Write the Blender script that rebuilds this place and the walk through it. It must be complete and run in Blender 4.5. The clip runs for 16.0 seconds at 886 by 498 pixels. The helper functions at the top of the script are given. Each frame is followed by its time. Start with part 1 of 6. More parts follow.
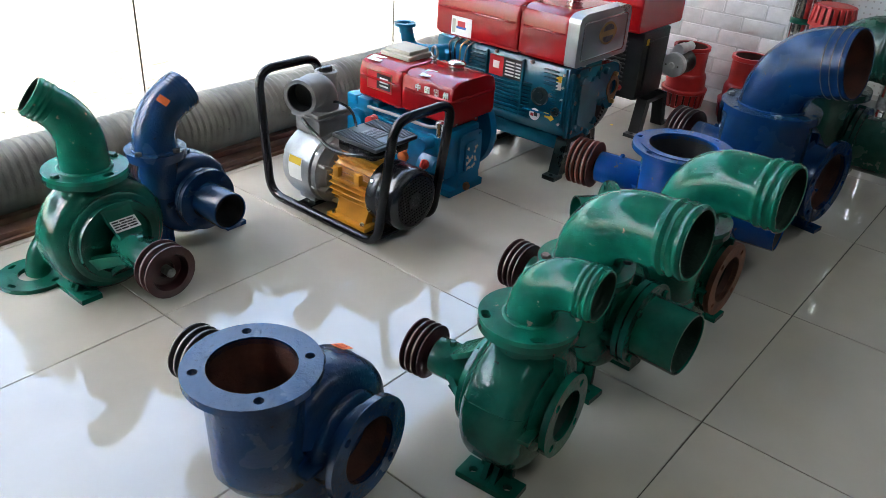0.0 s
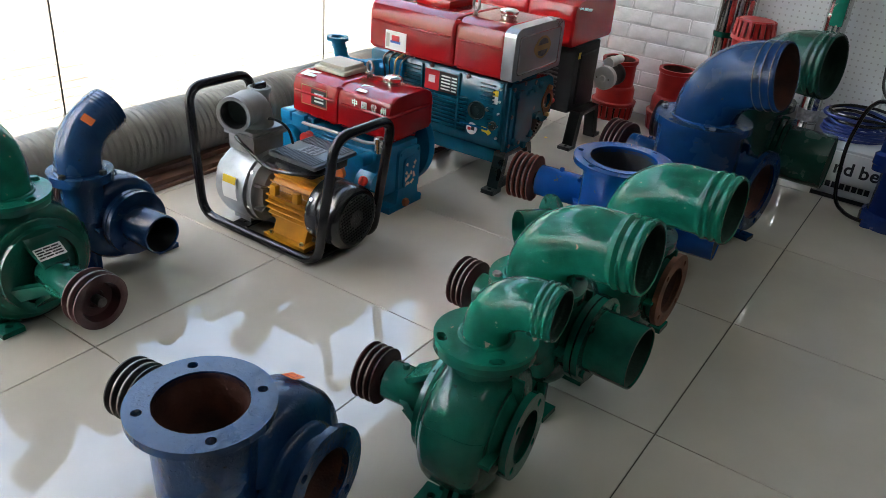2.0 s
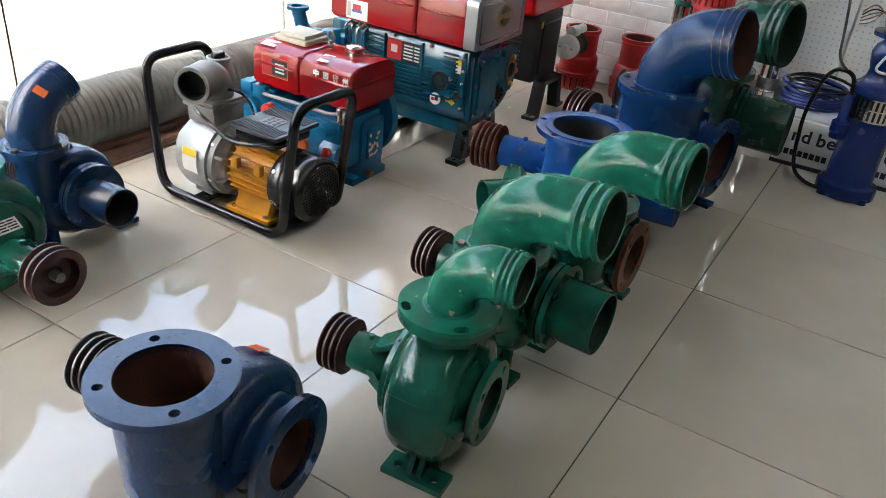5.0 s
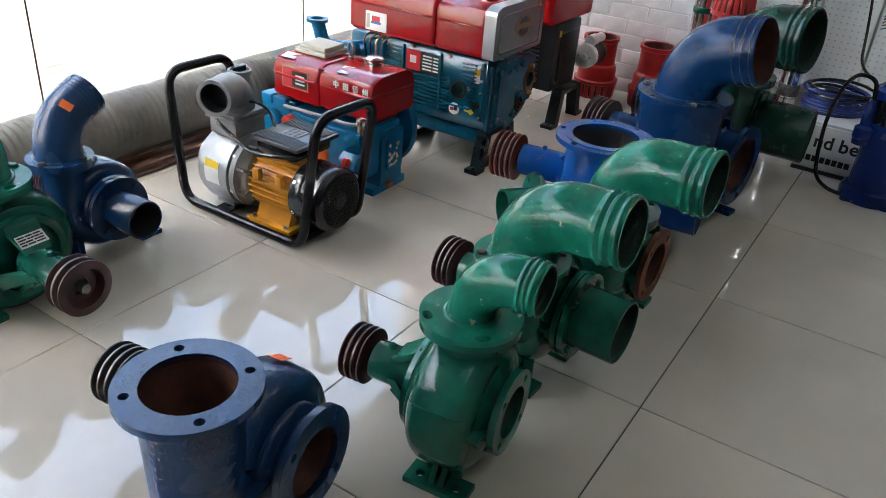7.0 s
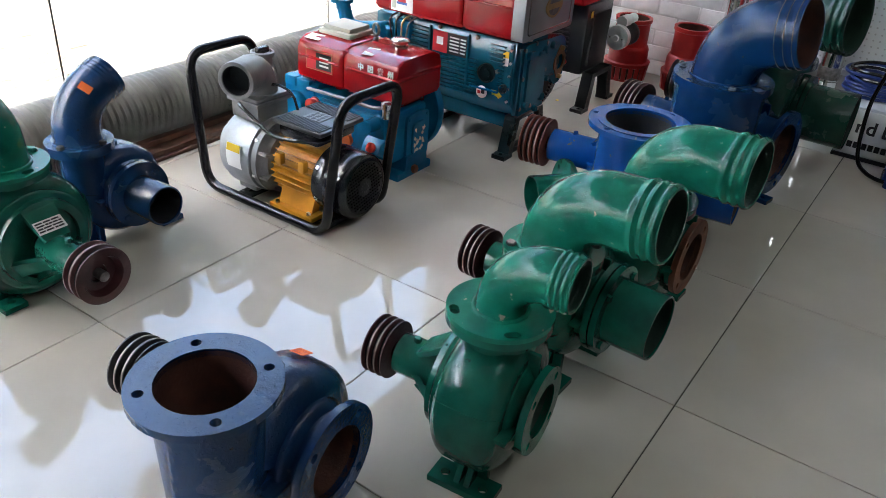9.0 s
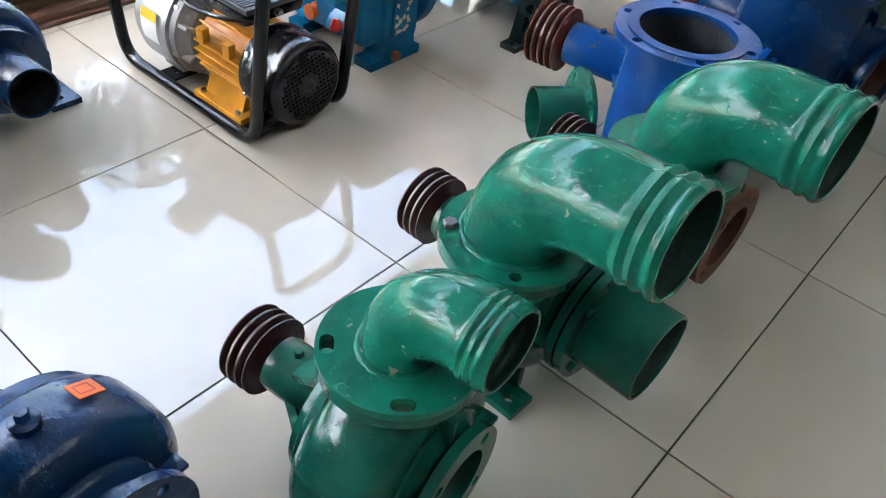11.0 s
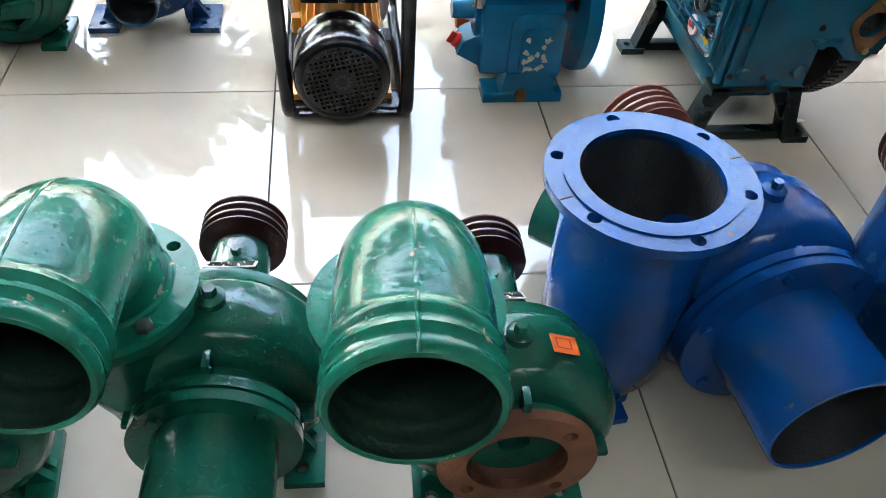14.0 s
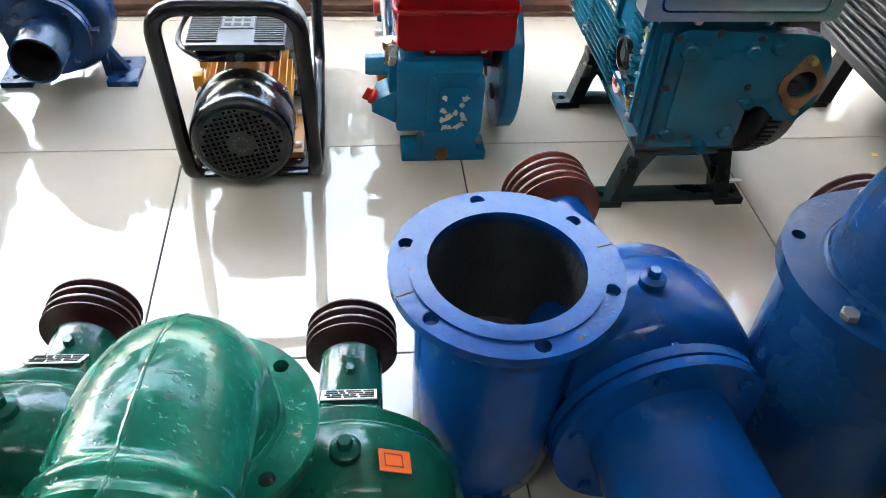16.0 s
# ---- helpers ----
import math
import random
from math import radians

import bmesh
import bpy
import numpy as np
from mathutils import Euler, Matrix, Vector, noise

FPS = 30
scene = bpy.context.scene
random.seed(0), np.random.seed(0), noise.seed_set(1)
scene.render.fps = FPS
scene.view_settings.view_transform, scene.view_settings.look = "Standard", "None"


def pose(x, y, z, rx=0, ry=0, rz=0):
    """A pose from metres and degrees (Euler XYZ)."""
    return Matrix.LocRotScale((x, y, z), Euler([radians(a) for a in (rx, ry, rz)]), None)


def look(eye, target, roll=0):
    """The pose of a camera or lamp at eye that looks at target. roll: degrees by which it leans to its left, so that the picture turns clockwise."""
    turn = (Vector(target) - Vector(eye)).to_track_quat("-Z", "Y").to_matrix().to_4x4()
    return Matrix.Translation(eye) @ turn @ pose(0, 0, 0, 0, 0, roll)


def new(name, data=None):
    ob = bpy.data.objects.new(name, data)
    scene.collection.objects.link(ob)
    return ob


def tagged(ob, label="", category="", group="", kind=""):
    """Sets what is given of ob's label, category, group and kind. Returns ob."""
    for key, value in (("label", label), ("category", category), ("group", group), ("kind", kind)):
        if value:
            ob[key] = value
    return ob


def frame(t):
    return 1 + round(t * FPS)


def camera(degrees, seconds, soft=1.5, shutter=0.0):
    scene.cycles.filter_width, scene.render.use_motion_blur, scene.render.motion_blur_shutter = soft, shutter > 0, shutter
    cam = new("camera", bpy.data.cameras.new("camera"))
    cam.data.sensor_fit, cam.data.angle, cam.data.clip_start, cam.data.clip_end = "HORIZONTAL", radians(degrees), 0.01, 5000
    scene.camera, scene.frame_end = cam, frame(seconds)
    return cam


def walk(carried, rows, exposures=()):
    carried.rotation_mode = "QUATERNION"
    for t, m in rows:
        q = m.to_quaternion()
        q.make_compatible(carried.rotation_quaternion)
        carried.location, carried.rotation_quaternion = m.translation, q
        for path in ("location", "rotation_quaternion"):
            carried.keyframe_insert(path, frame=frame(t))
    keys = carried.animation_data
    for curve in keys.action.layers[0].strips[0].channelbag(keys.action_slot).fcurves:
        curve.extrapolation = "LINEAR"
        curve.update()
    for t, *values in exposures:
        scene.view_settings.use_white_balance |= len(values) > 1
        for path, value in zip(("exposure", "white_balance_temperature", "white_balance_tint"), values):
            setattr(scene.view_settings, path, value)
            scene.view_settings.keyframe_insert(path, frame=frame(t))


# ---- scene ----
cam = camera(58.9, 16.0, soft=0.55)
EXPOSURES = [(0, 4.37, 6750, 6), (0.5, 4.27, 6750, 6), (1.0, 4.25, 6750, 6), (2.0, 4.14, 7050, 6), (3, 4.67, 7250, 8), (5.5, 4.55, 7550, 8), (6.5, 4.6, 7350, 8), (7, 4.36, 7050, 8), (8, 4.38, 7050, 8), (10.5, 4.67, 6450, 8), (11, 4.94, 6900, 8), (12.2, 4.84, 7050, 8), (13.0, 5.03, 7050, 7), (13.5, 5.36, 7050, 6), (15, 5.33, 7050, 6), (16, 5.41, 7050, 6)]
PATH = [
    (0, (-1.458, -0.376, 1.176), (-0.091, 0.707, 0.196), 3.8),
    (0.5, (-1.482, -0.317, 1.173), (-0.012, 0.648, 0.22), 3.6),
    (1, (-1.477, -0.297, 1.176), (0.055, 0.602, 0.255), 4.5),
    (1.5, (-1.454, -0.315, 1.172), (0.052, 0.626, 0.251), 4.7),
    (2, (-1.453, -0.312, 1.169), (0.036, 0.634, 0.228), 5.1),
    (2.5, (-1.446, -0.321, 1.165), (0.034, 0.567, 0.155), 5.1),
    (3, (-1.451, -0.322, 1.163), (0.035, 0.556, 0.153), 5.1),
    (5.5, (-1.452, -0.318, 1.164), (0.064, 0.53, 0.172), 5.6),
    (6, (-1.45, -0.315, 1.162), (0.071, 0.533, 0.177), 5.2),
    (6.5, (-1.455, -0.317, 1.165), (0.057, 0.555, 0.19), 4.8),
    (7, (-1.458, -0.319, 1.165), (0.036, 0.583, 0.188), 4.6),
    (7.5, (-1.448, -0.314, 1.161), (0.044, 0.573, 0.167), 4.6),
    (8, (-1.448, -0.305, 1.162), (0.061, 0.578, 0.19), 4.3),
    (10.5, (-1.055, -0.162, 1.069), (0.217, 0.782, -0.151), 6.1),
    (11, (-0.844, -0.117, 1.038), (0.364, 0.757, -0.295), 7.9),
    (11.5, (-0.68, -0.262, 1.018), (0.181, 0.949, -0.32), 7.3),
    (12, (-0.496, -0.27, 1.005), (0.172, 0.967, -0.417), 6.7),
    (12.5, (-0.313, -0.32, 1.014), (0.178, 1.042, -0.365), 3.5),
    (13, (-0.146, -0.351, 1.019), (0.283, 1.021, -0.371), 4.7),
    (13.5, (0.046, -0.31, 1.016), (0.532, 0.953, -0.456), 5.7),
    (14, (0.142, -0.346, 1.022), (0.391, 1.054, -0.384), 4.8),
    (14.5, (0.142, -0.352, 1.033), (0.244, 1.12, -0.316), 5.1),
    (15, (0.21, -0.293, 1.033), (0.64, 1.116, -0.319), 9.2),
    (15.5, (0.303, -0.265, 1.032), (0.717, 1.151, -0.318), 7.0),
    (16, (0.358, -0.25, 1.028), (0.584, 1.204, -0.327), 4.1),
]
walk(cam, [(t, look(eye, target, roll)) for t, eye, target, roll in PATH], EXPOSURES)
# ---- built ----

# ---------------------------------------------------------------- light
world = bpy.data.worlds.new("sky")
scene.world = world
world.use_nodes = True
wn = world.node_tree.nodes
bg = wn["Background"]
sky = wn.new("ShaderNodeTexSky")
sky.sky_type, sky.sun_disc = "NISHITA", False
sky.sun_elevation, sky.sun_rotation = radians(58), radians(-83)
sky.dust_density, sky.ozone_density = 4.0, 2.0
world.node_tree.links.new(sky.outputs[0], bg.inputs[0])
bg.inputs[1].default_value = 0.15
sun = new("sun", bpy.data.lights.new("sun", "SUN"))
sun.data.energy, sun.data.angle, sun.data.color = 0.5, radians(12), (1.0, 0.96, 0.88)
sun.matrix_world = look((-5.1, 0.55, 8.5), (0, 0, 0))


def area_lamp(name, at, towards, sx, sy, power, color):
    """A rectangular lamp."""
    ob = new(name, bpy.data.lights.new(name, "AREA"))
    ob.data.shape, ob.data.size, ob.data.size_y = "RECTANGLE", sx, sy
    ob.data.energy, ob.data.color = power, color
    ob.matrix_world = look(at, towards)
    return ob


for lx, ly in ((-0.9, -1.3), (1.0, -1.3)):
    area_lamp("ceiling_lamp", (lx, ly, 2.93), (lx, ly + 0.001, 0), 1.15, 0.55, 0.15, (0.80, 0.91, 1.0))

# ---------------------------------------------------------------- materials


def nodes_of(m):
    m.use_nodes = True
    nt = m.node_tree
    return nt.nodes, nt.links, nt.nodes["Principled BSDF"]


def ramp(n, stops):
    r = n.new("ShaderNodeValToRGB")
    while len(r.color_ramp.elements) < len(stops):
        r.color_ramp.elements.new(0.5)
    for e, (p, c) in zip(r.color_ramp.elements, stops):
        e.position, e.color = p, (*c, 1) if len(c) == 3 else c
    return r


def coat(name, color, rough=0.4, metal=0.0, vary=0.25, scale=14.0, bump=0.15, grain=160.0, chips=None, chip=0.70, rand=0.0, spec=0.5, span=0.12, island=0.0, lumps=0.9, warts=0.0):
    """A surface with colour variation at two scales, fine relief, and chips of another colour where given."""
    m = bpy.data.materials.new(name)
    n, l, b = nodes_of(m)
    tc = n.new("ShaderNodeTexCoord")
    big = n.new("ShaderNodeTexNoise")
    big.inputs["Scale"].default_value, big.inputs["Detail"].default_value = scale, 6
    fine = n.new("ShaderNodeTexNoise")
    fine.inputs["Scale"].default_value, fine.inputs["Detail"].default_value = grain, 3
    for t in (big, fine):
        l.new(tc.outputs["Object"], t.inputs["Vector"])
    c = Vector(color)
    r = ramp(n, [(0.3, c * (1 - vary)), (0.7, [min(1, v) for v in c * (1 + vary)])])
    l.new(big.outputs["Fac"], r.inputs[0])
    out = r.outputs[0]
    if rand:
        info = n.new("ShaderNodeNewGeometry" if island else "ShaderNodeObjectInfo")
        hsv = n.new("ShaderNodeHueSaturation")
        mr = n.new("ShaderNodeMapRange")
        mr.inputs[3].default_value, mr.inputs[4].default_value = 1 - rand, 1 + rand
        l.new(info.outputs["Random Per Island" if island else "Random"], mr.inputs[0])
        l.new(mr.outputs[0], hsv.inputs["Value"])
        l.new(out, hsv.inputs["Color"])
        out = hsv.outputs[0]
    if chips:
        cn = n.new("ShaderNodeTexNoise")
        cn.inputs["Scale"].default_value, cn.inputs["Detail"].default_value, cn.inputs["Roughness"].default_value = 32.0, 8, 0.65
        l.new(tc.outputs["Object"], cn.inputs["Vector"])
        cr = ramp(n, [(chip, (0, 0, 0)), (chip + 0.015, (1, 1, 1))])
        l.new(cn.outputs["Fac"], cr.inputs[0])
        mx = n.new("ShaderNodeMix")
        mx.data_type = "RGBA"
        l.new(cr.outputs[0], mx.inputs[0])
        l.new(out, mx.inputs[6])
        mx.inputs[7].default_value = (*chips, 1)
        out = mx.outputs[2]
    l.new(out, b.inputs["Base Color"])
    rr = n.new("ShaderNodeMapRange")
    rr.inputs[3].default_value, rr.inputs[4].default_value = max(0.008, rough - span), min(1, rough + span)
    l.new(big.outputs["Fac"], rr.inputs[0])
    l.new(rr.outputs[0], b.inputs["Roughness"])
    b.inputs["Metallic"].default_value = metal
    b.inputs["Specular IOR Level"].default_value = spec
    if bump:
        add = n.new("ShaderNodeMath")
        add.operation = "MULTIPLY_ADD"
        l.new(big.outputs["Fac"], add.inputs[0])
        add.inputs[1].default_value = lumps
        l.new(fine.outputs["Fac"], add.inputs[2])
        bp = n.new("ShaderNodeBump")
        bp.inputs["Strength"].default_value, bp.inputs["Distance"].default_value = bump, 0.004
        height = add.outputs[0]
        if warts:
            wn_ = n.new("ShaderNodeTexNoise")
            wn_.inputs["Scale"].default_value, wn_.inputs["Detail"].default_value = 150.0, 1
            l.new(tc.outputs["Object"], wn_.inputs["Vector"])
            wr = ramp(n, [(0.64, (0, 0, 0)), (0.74, (1, 1, 1))])
            l.new(wn_.outputs["Fac"], wr.inputs[0])
            wa = n.new("ShaderNodeMath")
            wa.operation = "MULTIPLY_ADD"
            l.new(wr.outputs[0], wa.inputs[0])
            wa.inputs[1].default_value = warts
            l.new(add.outputs[0], wa.inputs[2])
            height = wa.outputs[0]
        l.new(height, bp.inputs["Height"])
        l.new(bp.outputs[0], b.inputs["Normal"])
    return m


M = {}
M["green"] = coat("green_enamel", (0.005, 0.142, 0.092), 0.15, spec=0.23, vary=0.3, scale=16, bump=0.19, grain=60, chips=(0.42, 0.33, 0.25), chip=0.660, lumps=0.45, warts=1.5)
M["green_old"] = coat("green_cast_enamel", (0.005, 0.092, 0.062), 0.17, spec=0.36, vary=0.35, scale=13, bump=0.18, grain=60, chips=(0.015, 0.03, 0.025), chip=0.68, lumps=0.5, warts=0.8)
M["green_dark"] = coat("dark_green_enamel", (0.004, 0.046, 0.031), 0.25, vary=0.3, scale=13, bump=0.25, grain=70, lumps=0.4, warts=1.0, spec=0.4)
M["blue_old"] = coat("dull_blue_cast_enamel", (0.005, 0.034, 0.105), 0.24, vary=0.25, scale=10, bump=0.22, grain=120, chips=(0.012, 0.016, 0.03), chip=0.695, spec=0.42, lumps=0.4, warts=0.8)
M["blue"] = coat("bright_blue_enamel", (0.0008, 0.052, 0.235), 0.15, vary=0.2, scale=8, bump=0.12, grain=70, chips=(0.10, 0.075, 0.06), chip=0.660, spec=0.28, lumps=0.4, warts=0.8)
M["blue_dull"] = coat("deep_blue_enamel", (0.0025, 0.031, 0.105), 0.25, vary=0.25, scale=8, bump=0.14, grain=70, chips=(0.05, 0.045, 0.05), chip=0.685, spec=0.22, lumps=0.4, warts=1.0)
M["navy"] = coat("navy_enamel", (0.003, 0.022, 0.140), 0.24, vary=0.25, scale=8, bump=0.25, grain=110)
M["rust"] = coat("red_oxide_iron", (0.075, 0.026, 0.016), 0.7, vary=0.45, scale=18, bump=0.4)
M["rust_face"] = coat("rusty_flange_face", (0.16, 0.06, 0.032), 0.7, vary=0.4, scale=20, bump=0.3)
# near-black lining: the shade deep in pipes and behind the strainer, put into colour
M["bore"] = coat("shaded_bore", (0.02, 0.022, 0.025), 0.6, vary=0.4, bump=0.3)
# darker copy of the green paint: the shade inside green pipes is in its colour
M["greenbore"] = coat("shaded_green_bore", (0.008, 0.03, 0.02), 0.5, vary=0.4, bump=0.3)
M["pulley"] = coat("maroon_pulley_paint", (0.05, 0.012, 0.012), 0.45, vary=0.35, scale=25, bump=0.2, chips=(0.25, 0.22, 0.2), chip=0.74)
M["pulley_black"] = coat("black_pulley_paint", (0.014, 0.012, 0.012), 0.42, vary=0.35, scale=25, bump=0.2, chips=(0.25, 0.22, 0.2), chip=0.72)
M["pulley_red"] = coat("red_primer_pulley", (0.16, 0.035, 0.02), 0.5, vary=0.3, scale=25, bump=0.2, chips=(0.3, 0.26, 0.22), chip=0.74)
M["worn"] = coat("worn_pulley_edge", (0.15, 0.115, 0.10), 0.4, metal=0.6, vary=0.5, scale=30)
M["groove"] = coat("black_groove", (0.008, 0.008, 0.009), 0.5, vary=0.3)
M["steel"] = coat("bare_steel", (0.55, 0.55, 0.54), 0.28, metal=1.0, vary=0.15, scale=30, bump=0.08)
M["inox"] = coat("polished_stainless", (0.62, 0.62, 0.60), 0.14, metal=1.0, vary=0.1, scale=20, bump=0.03)
M["bolt"] = coat("dark_bolt_steel", (0.16, 0.155, 0.15), 0.45, metal=0.7, vary=0.4, scale=60, bump=0.2)
M["black"] = coat("black_gloss_paint", (0.006, 0.006, 0.007), 0.22, spec=0.3, vary=0.3, scale=20, bump=0.08, grain=300, chips=(0.3, 0.3, 0.3), chip=0.775)
M["plastic"] = coat("black_plastic", (0.010, 0.010, 0.011), 0.22, vary=0.2, scale=20, bump=0.06)
M["mesh"] = coat("black_fan_plastic", (0.008, 0.008, 0.008), 0.5, vary=0.2)
M["grey_plastic"] = coat("dark_grey_plastic", (0.035, 0.036, 0.038), 0.4, vary=0.15, bump=0.05)
M["orange"] = coat("orange_motor_paint", (0.58, 0.245, 0.015), 0.4, vary=0.2, scale=14, bump=0.12)
M["alu"] = coat("silver_cast_aluminium", (0.32, 0.33, 0.335), 0.42, metal=0.55, vary=0.2, scale=18, bump=0.2)
M["alu_bright"] = coat("bright_cast_aluminium", (0.74, 0.74, 0.74), 0.35, metal=0.0, vary=0.15, scale=18, bump=0.15)
M["alu_dark"] = coat("grey_cast_aluminium", (0.22, 0.22, 0.22), 0.48, metal=0.35, vary=0.2, scale=18, bump=0.25)
M["red"] = coat("red_tank_lacquer", (0.27, 0.005, 0.008), 0.10, spec=0.28, vary=0.12, scale=6, bump=0.04, grain=40, chips=(0.55, 0.48, 0.40), chip=0.715)
M["red2"] = coat("orange_red_tank_lacquer", (0.40, 0.008, 0.010), 0.15, spec=0.3, vary=0.1, scale=6, bump=0.04, grain=40)
M["red_cast"] = coat("red_casting_paint", (0.40, 0.016, 0.014), 0.35, vary=0.2, scale=12, bump=0.25)
M["teal"] = coat("light_blue_engine_paint", (0.002, 0.125, 0.265), 0.2, spec=0.33, vary=0.25, scale=10, bump=0.2)
M["petrol"] = coat("petrol_blue_engine_paint", (0.003, 0.090, 0.148), 0.17, spec=0.5, vary=0.25, scale=9, bump=0.15)
M["petrol_dark"] = coat("dark_green_stand_paint", (0.004, 0.012, 0.013), 0.3, vary=0.25, scale=12, bump=0.2)
M["ironblack"] = coat("black_engine_paint", (0.016, 0.017, 0.018), 0.42, vary=0.3, scale=12, bump=0.25)
M["irongrey"] = coat("grey_black_engine_paint", (0.05, 0.05, 0.05), 0.45, vary=0.3, scale=12, bump=0.25)
M["brass"] = coat("brown_gasket_iron", (0.20, 0.10, 0.04), 0.45, metal=0.4, vary=0.35, scale=25, bump=0.2)
M["gold"] = coat("gold_badge", (0.42, 0.30, 0.12), 0.35, metal=0.8, vary=0.2)
M["panel"] = coat("brushed_aluminium_panel", (0.36, 0.38, 0.40), 0.3, metal=0.8, vary=0.2, scale=4, bump=0.04)
M["tile"] = coat("cream_polished_porcelain", (0.485, 0.445, 0.38), 0.016, vary=0.08, scale=3.0, bump=0.0, rand=0.03, spec=0.42, span=0.008)
M["grout"] = coat("dark_grout", (0.05, 0.042, 0.034), 0.8, vary=0.2)
M["brick"] = coat("white_painted_brick", (0.74, 0.74, 0.74), 0.5, vary=0.08, scale=20, bump=0.35, grain=70, rand=0.05)
M["mortar"] = coat("grey_white_joint", (0.66, 0.66, 0.66), 0.8, vary=0.1)
M["wall"] = coat("grey_white_wall_paint", (0.29, 0.285, 0.27), 0.7, vary=0.05, scale=4, bump=0.1)
M["ceiling"] = coat("ceiling_paint", (0.46, 0.455, 0.445), 0.8, vary=0.04, scale=4, bump=0.05)
M["peg"] = coat("white_perforated_steel", (0.66, 0.67, 0.68), 0.45, vary=0.05, scale=5, bump=0.03)
M["frame"] = coat("brown_anodised_frame", (0.13, 0.065, 0.04), 0.42, metal=0.2, vary=0.35, scale=16, bump=0.15)
M["hose"] = coat("grey_dusty_suction_hose", (0.118, 0.116, 0.100), 0.55, vary=0.5, scale=7, bump=0.5, grain=70, chips=(0.05, 0.052, 0.05), chip=0.66)
M["paver"] = coat("pale_concrete_paver", (0.17, 0.155, 0.122), 0.85, vary=0.2, scale=5, bump=0.3, rand=0.12)
M["paver_far"] = coat("pale_concrete_pavers", (0.17, 0.155, 0.122), 0.85, vary=0.2, scale=5, bump=0.3, rand=0.12, island=1.0)
M["paver_red"] = coat("red_concrete_paver", (0.17, 0.118, 0.085), 0.85, vary=0.25, scale=5, bump=0.3, rand=0.12)
M["ground"] = coat("sandy_ground", (0.17, 0.15, 0.115), 0.95, vary=0.3, scale=1.5, bump=0.3)
M["white"] = coat("white_print", (0.78, 0.78, 0.76), 0.5, vary=0.05, bump=0.0)
M["ink"] = coat("black_print", (0.012, 0.012, 0.014), 0.5, vary=0.1, bump=0.0)
M["redink"] = coat("red_print", (0.5, 0.02, 0.03), 0.4, vary=0.1, bump=0.0)
M["blueink"] = coat("blue_print", (0.04, 0.12, 0.45), 0.4, vary=0.1, bump=0.0)
M["yellow"] = coat("yellow_sticker", (0.72, 0.48, 0.02), 0.5, vary=0.06, bump=0.0)
M["orange_sticker"] = coat("orange_price_sticker", (0.85, 0.16, 0.03), 0.6, vary=0.06, bump=0.03)
M["redcap"] = coat("red_plastic_cap", (0.55, 0.03, 0.02), 0.35, vary=0.1)
M["orangecap"] = coat("orange_plastic_cap", (0.60, 0.12, 0.02), 0.4, vary=0.1)
M["bluecable"] = coat("blue_cable_sheath", (0.006, 0.03, 0.20), 0.4, vary=0.2, bump=0.05)
M["beige"] = coat("beige_filter_plastic", (0.42, 0.40, 0.34), 0.5, vary=0.1)
M["leaf"] = coat("tree_leaves", (0.07, 0.11, 0.035), 0.5, vary=0.3, scale=3, bump=0.0, rand=0.3, island=1.0)
M["bark"] = coat("grey_brown_bark", (0.14, 0.10, 0.07), 0.9, vary=0.4, scale=9, bump=0.6, grain=40)
M["primer"] = coat("worn_pale_paint", (0.46, 0.45, 0.38), 0.6, vary=0.3, scale=30, bump=0.2)
glass = bpy.data.materials.new("window_glass")
gn, gl, gb = nodes_of(glass)
gb.inputs["Transmission Weight"].default_value, gb.inputs["Roughness"].default_value, gb.inputs["IOR"].default_value = 1.0, 0.0, 1.45
gb.inputs["Base Color"].default_value = (0.96, 0.98, 0.97, 1)
M["glass"] = glass
lamp_mat = bpy.data.materials.new("lamp_diffuser")
ln, ll, lb = nodes_of(lamp_mat)
lb.inputs["Emission Color"].default_value, lb.inputs["Emission Strength"].default_value = (0.8, 0.91, 1.0, 1), 0.12
M["lamp"] = lamp_mat

# ---------------------------------------------------------------- shaping


def part(name, bm, mat, parent=None, label="", m=None):
    """Links a bmesh as one mesh object, under a thing where one is given."""
    me = bpy.data.meshes.new(name)
    bmesh.ops.recalc_face_normals(bm, faces=bm.faces)
    bm.to_mesh(me)
    bm.free()
    me.shade_smooth()
    me.set_sharp_from_angle(angle=radians(38))
    me.materials.append(M[mat])
    ob = new(name, me)
    if parent:
        ob.parent = parent
    if m is not None:
        ob.matrix_basis = m
    if label:
        tagged(ob, label=label)
    return ob


def thing(name, m, label, category, group="", kind=""):
    ob = new(name)
    ob.empty_display_size = 0.05
    ob.matrix_basis = m
    return tagged(ob, label, category, group, kind)


def B():
    return bmesh.new()


def box(bm, x0, x1, y0, y1, z0, z1, bev=0.0, seg=2):
    before = set(bm.verts)
    r = bmesh.ops.create_cube(bm, size=1.0, matrix=Matrix.Translation(((x0 + x1) / 2, (y0 + y1) / 2, (z0 + z1) / 2)) @ Matrix.Diagonal((abs(x1 - x0), abs(y1 - y0), abs(z1 - z0), 1)))
    if bev:
        edges = {e for v in r["verts"] for e in v.link_edges}
        bmesh.ops.bevel(bm, geom=list(edges), offset=bev, segments=seg, affect="EDGES", profile=0.6)
    return [v for v in bm.verts if v not in before]


def turned(bm, verts, m):
    bmesh.ops.transform(bm, matrix=m, verts=verts)


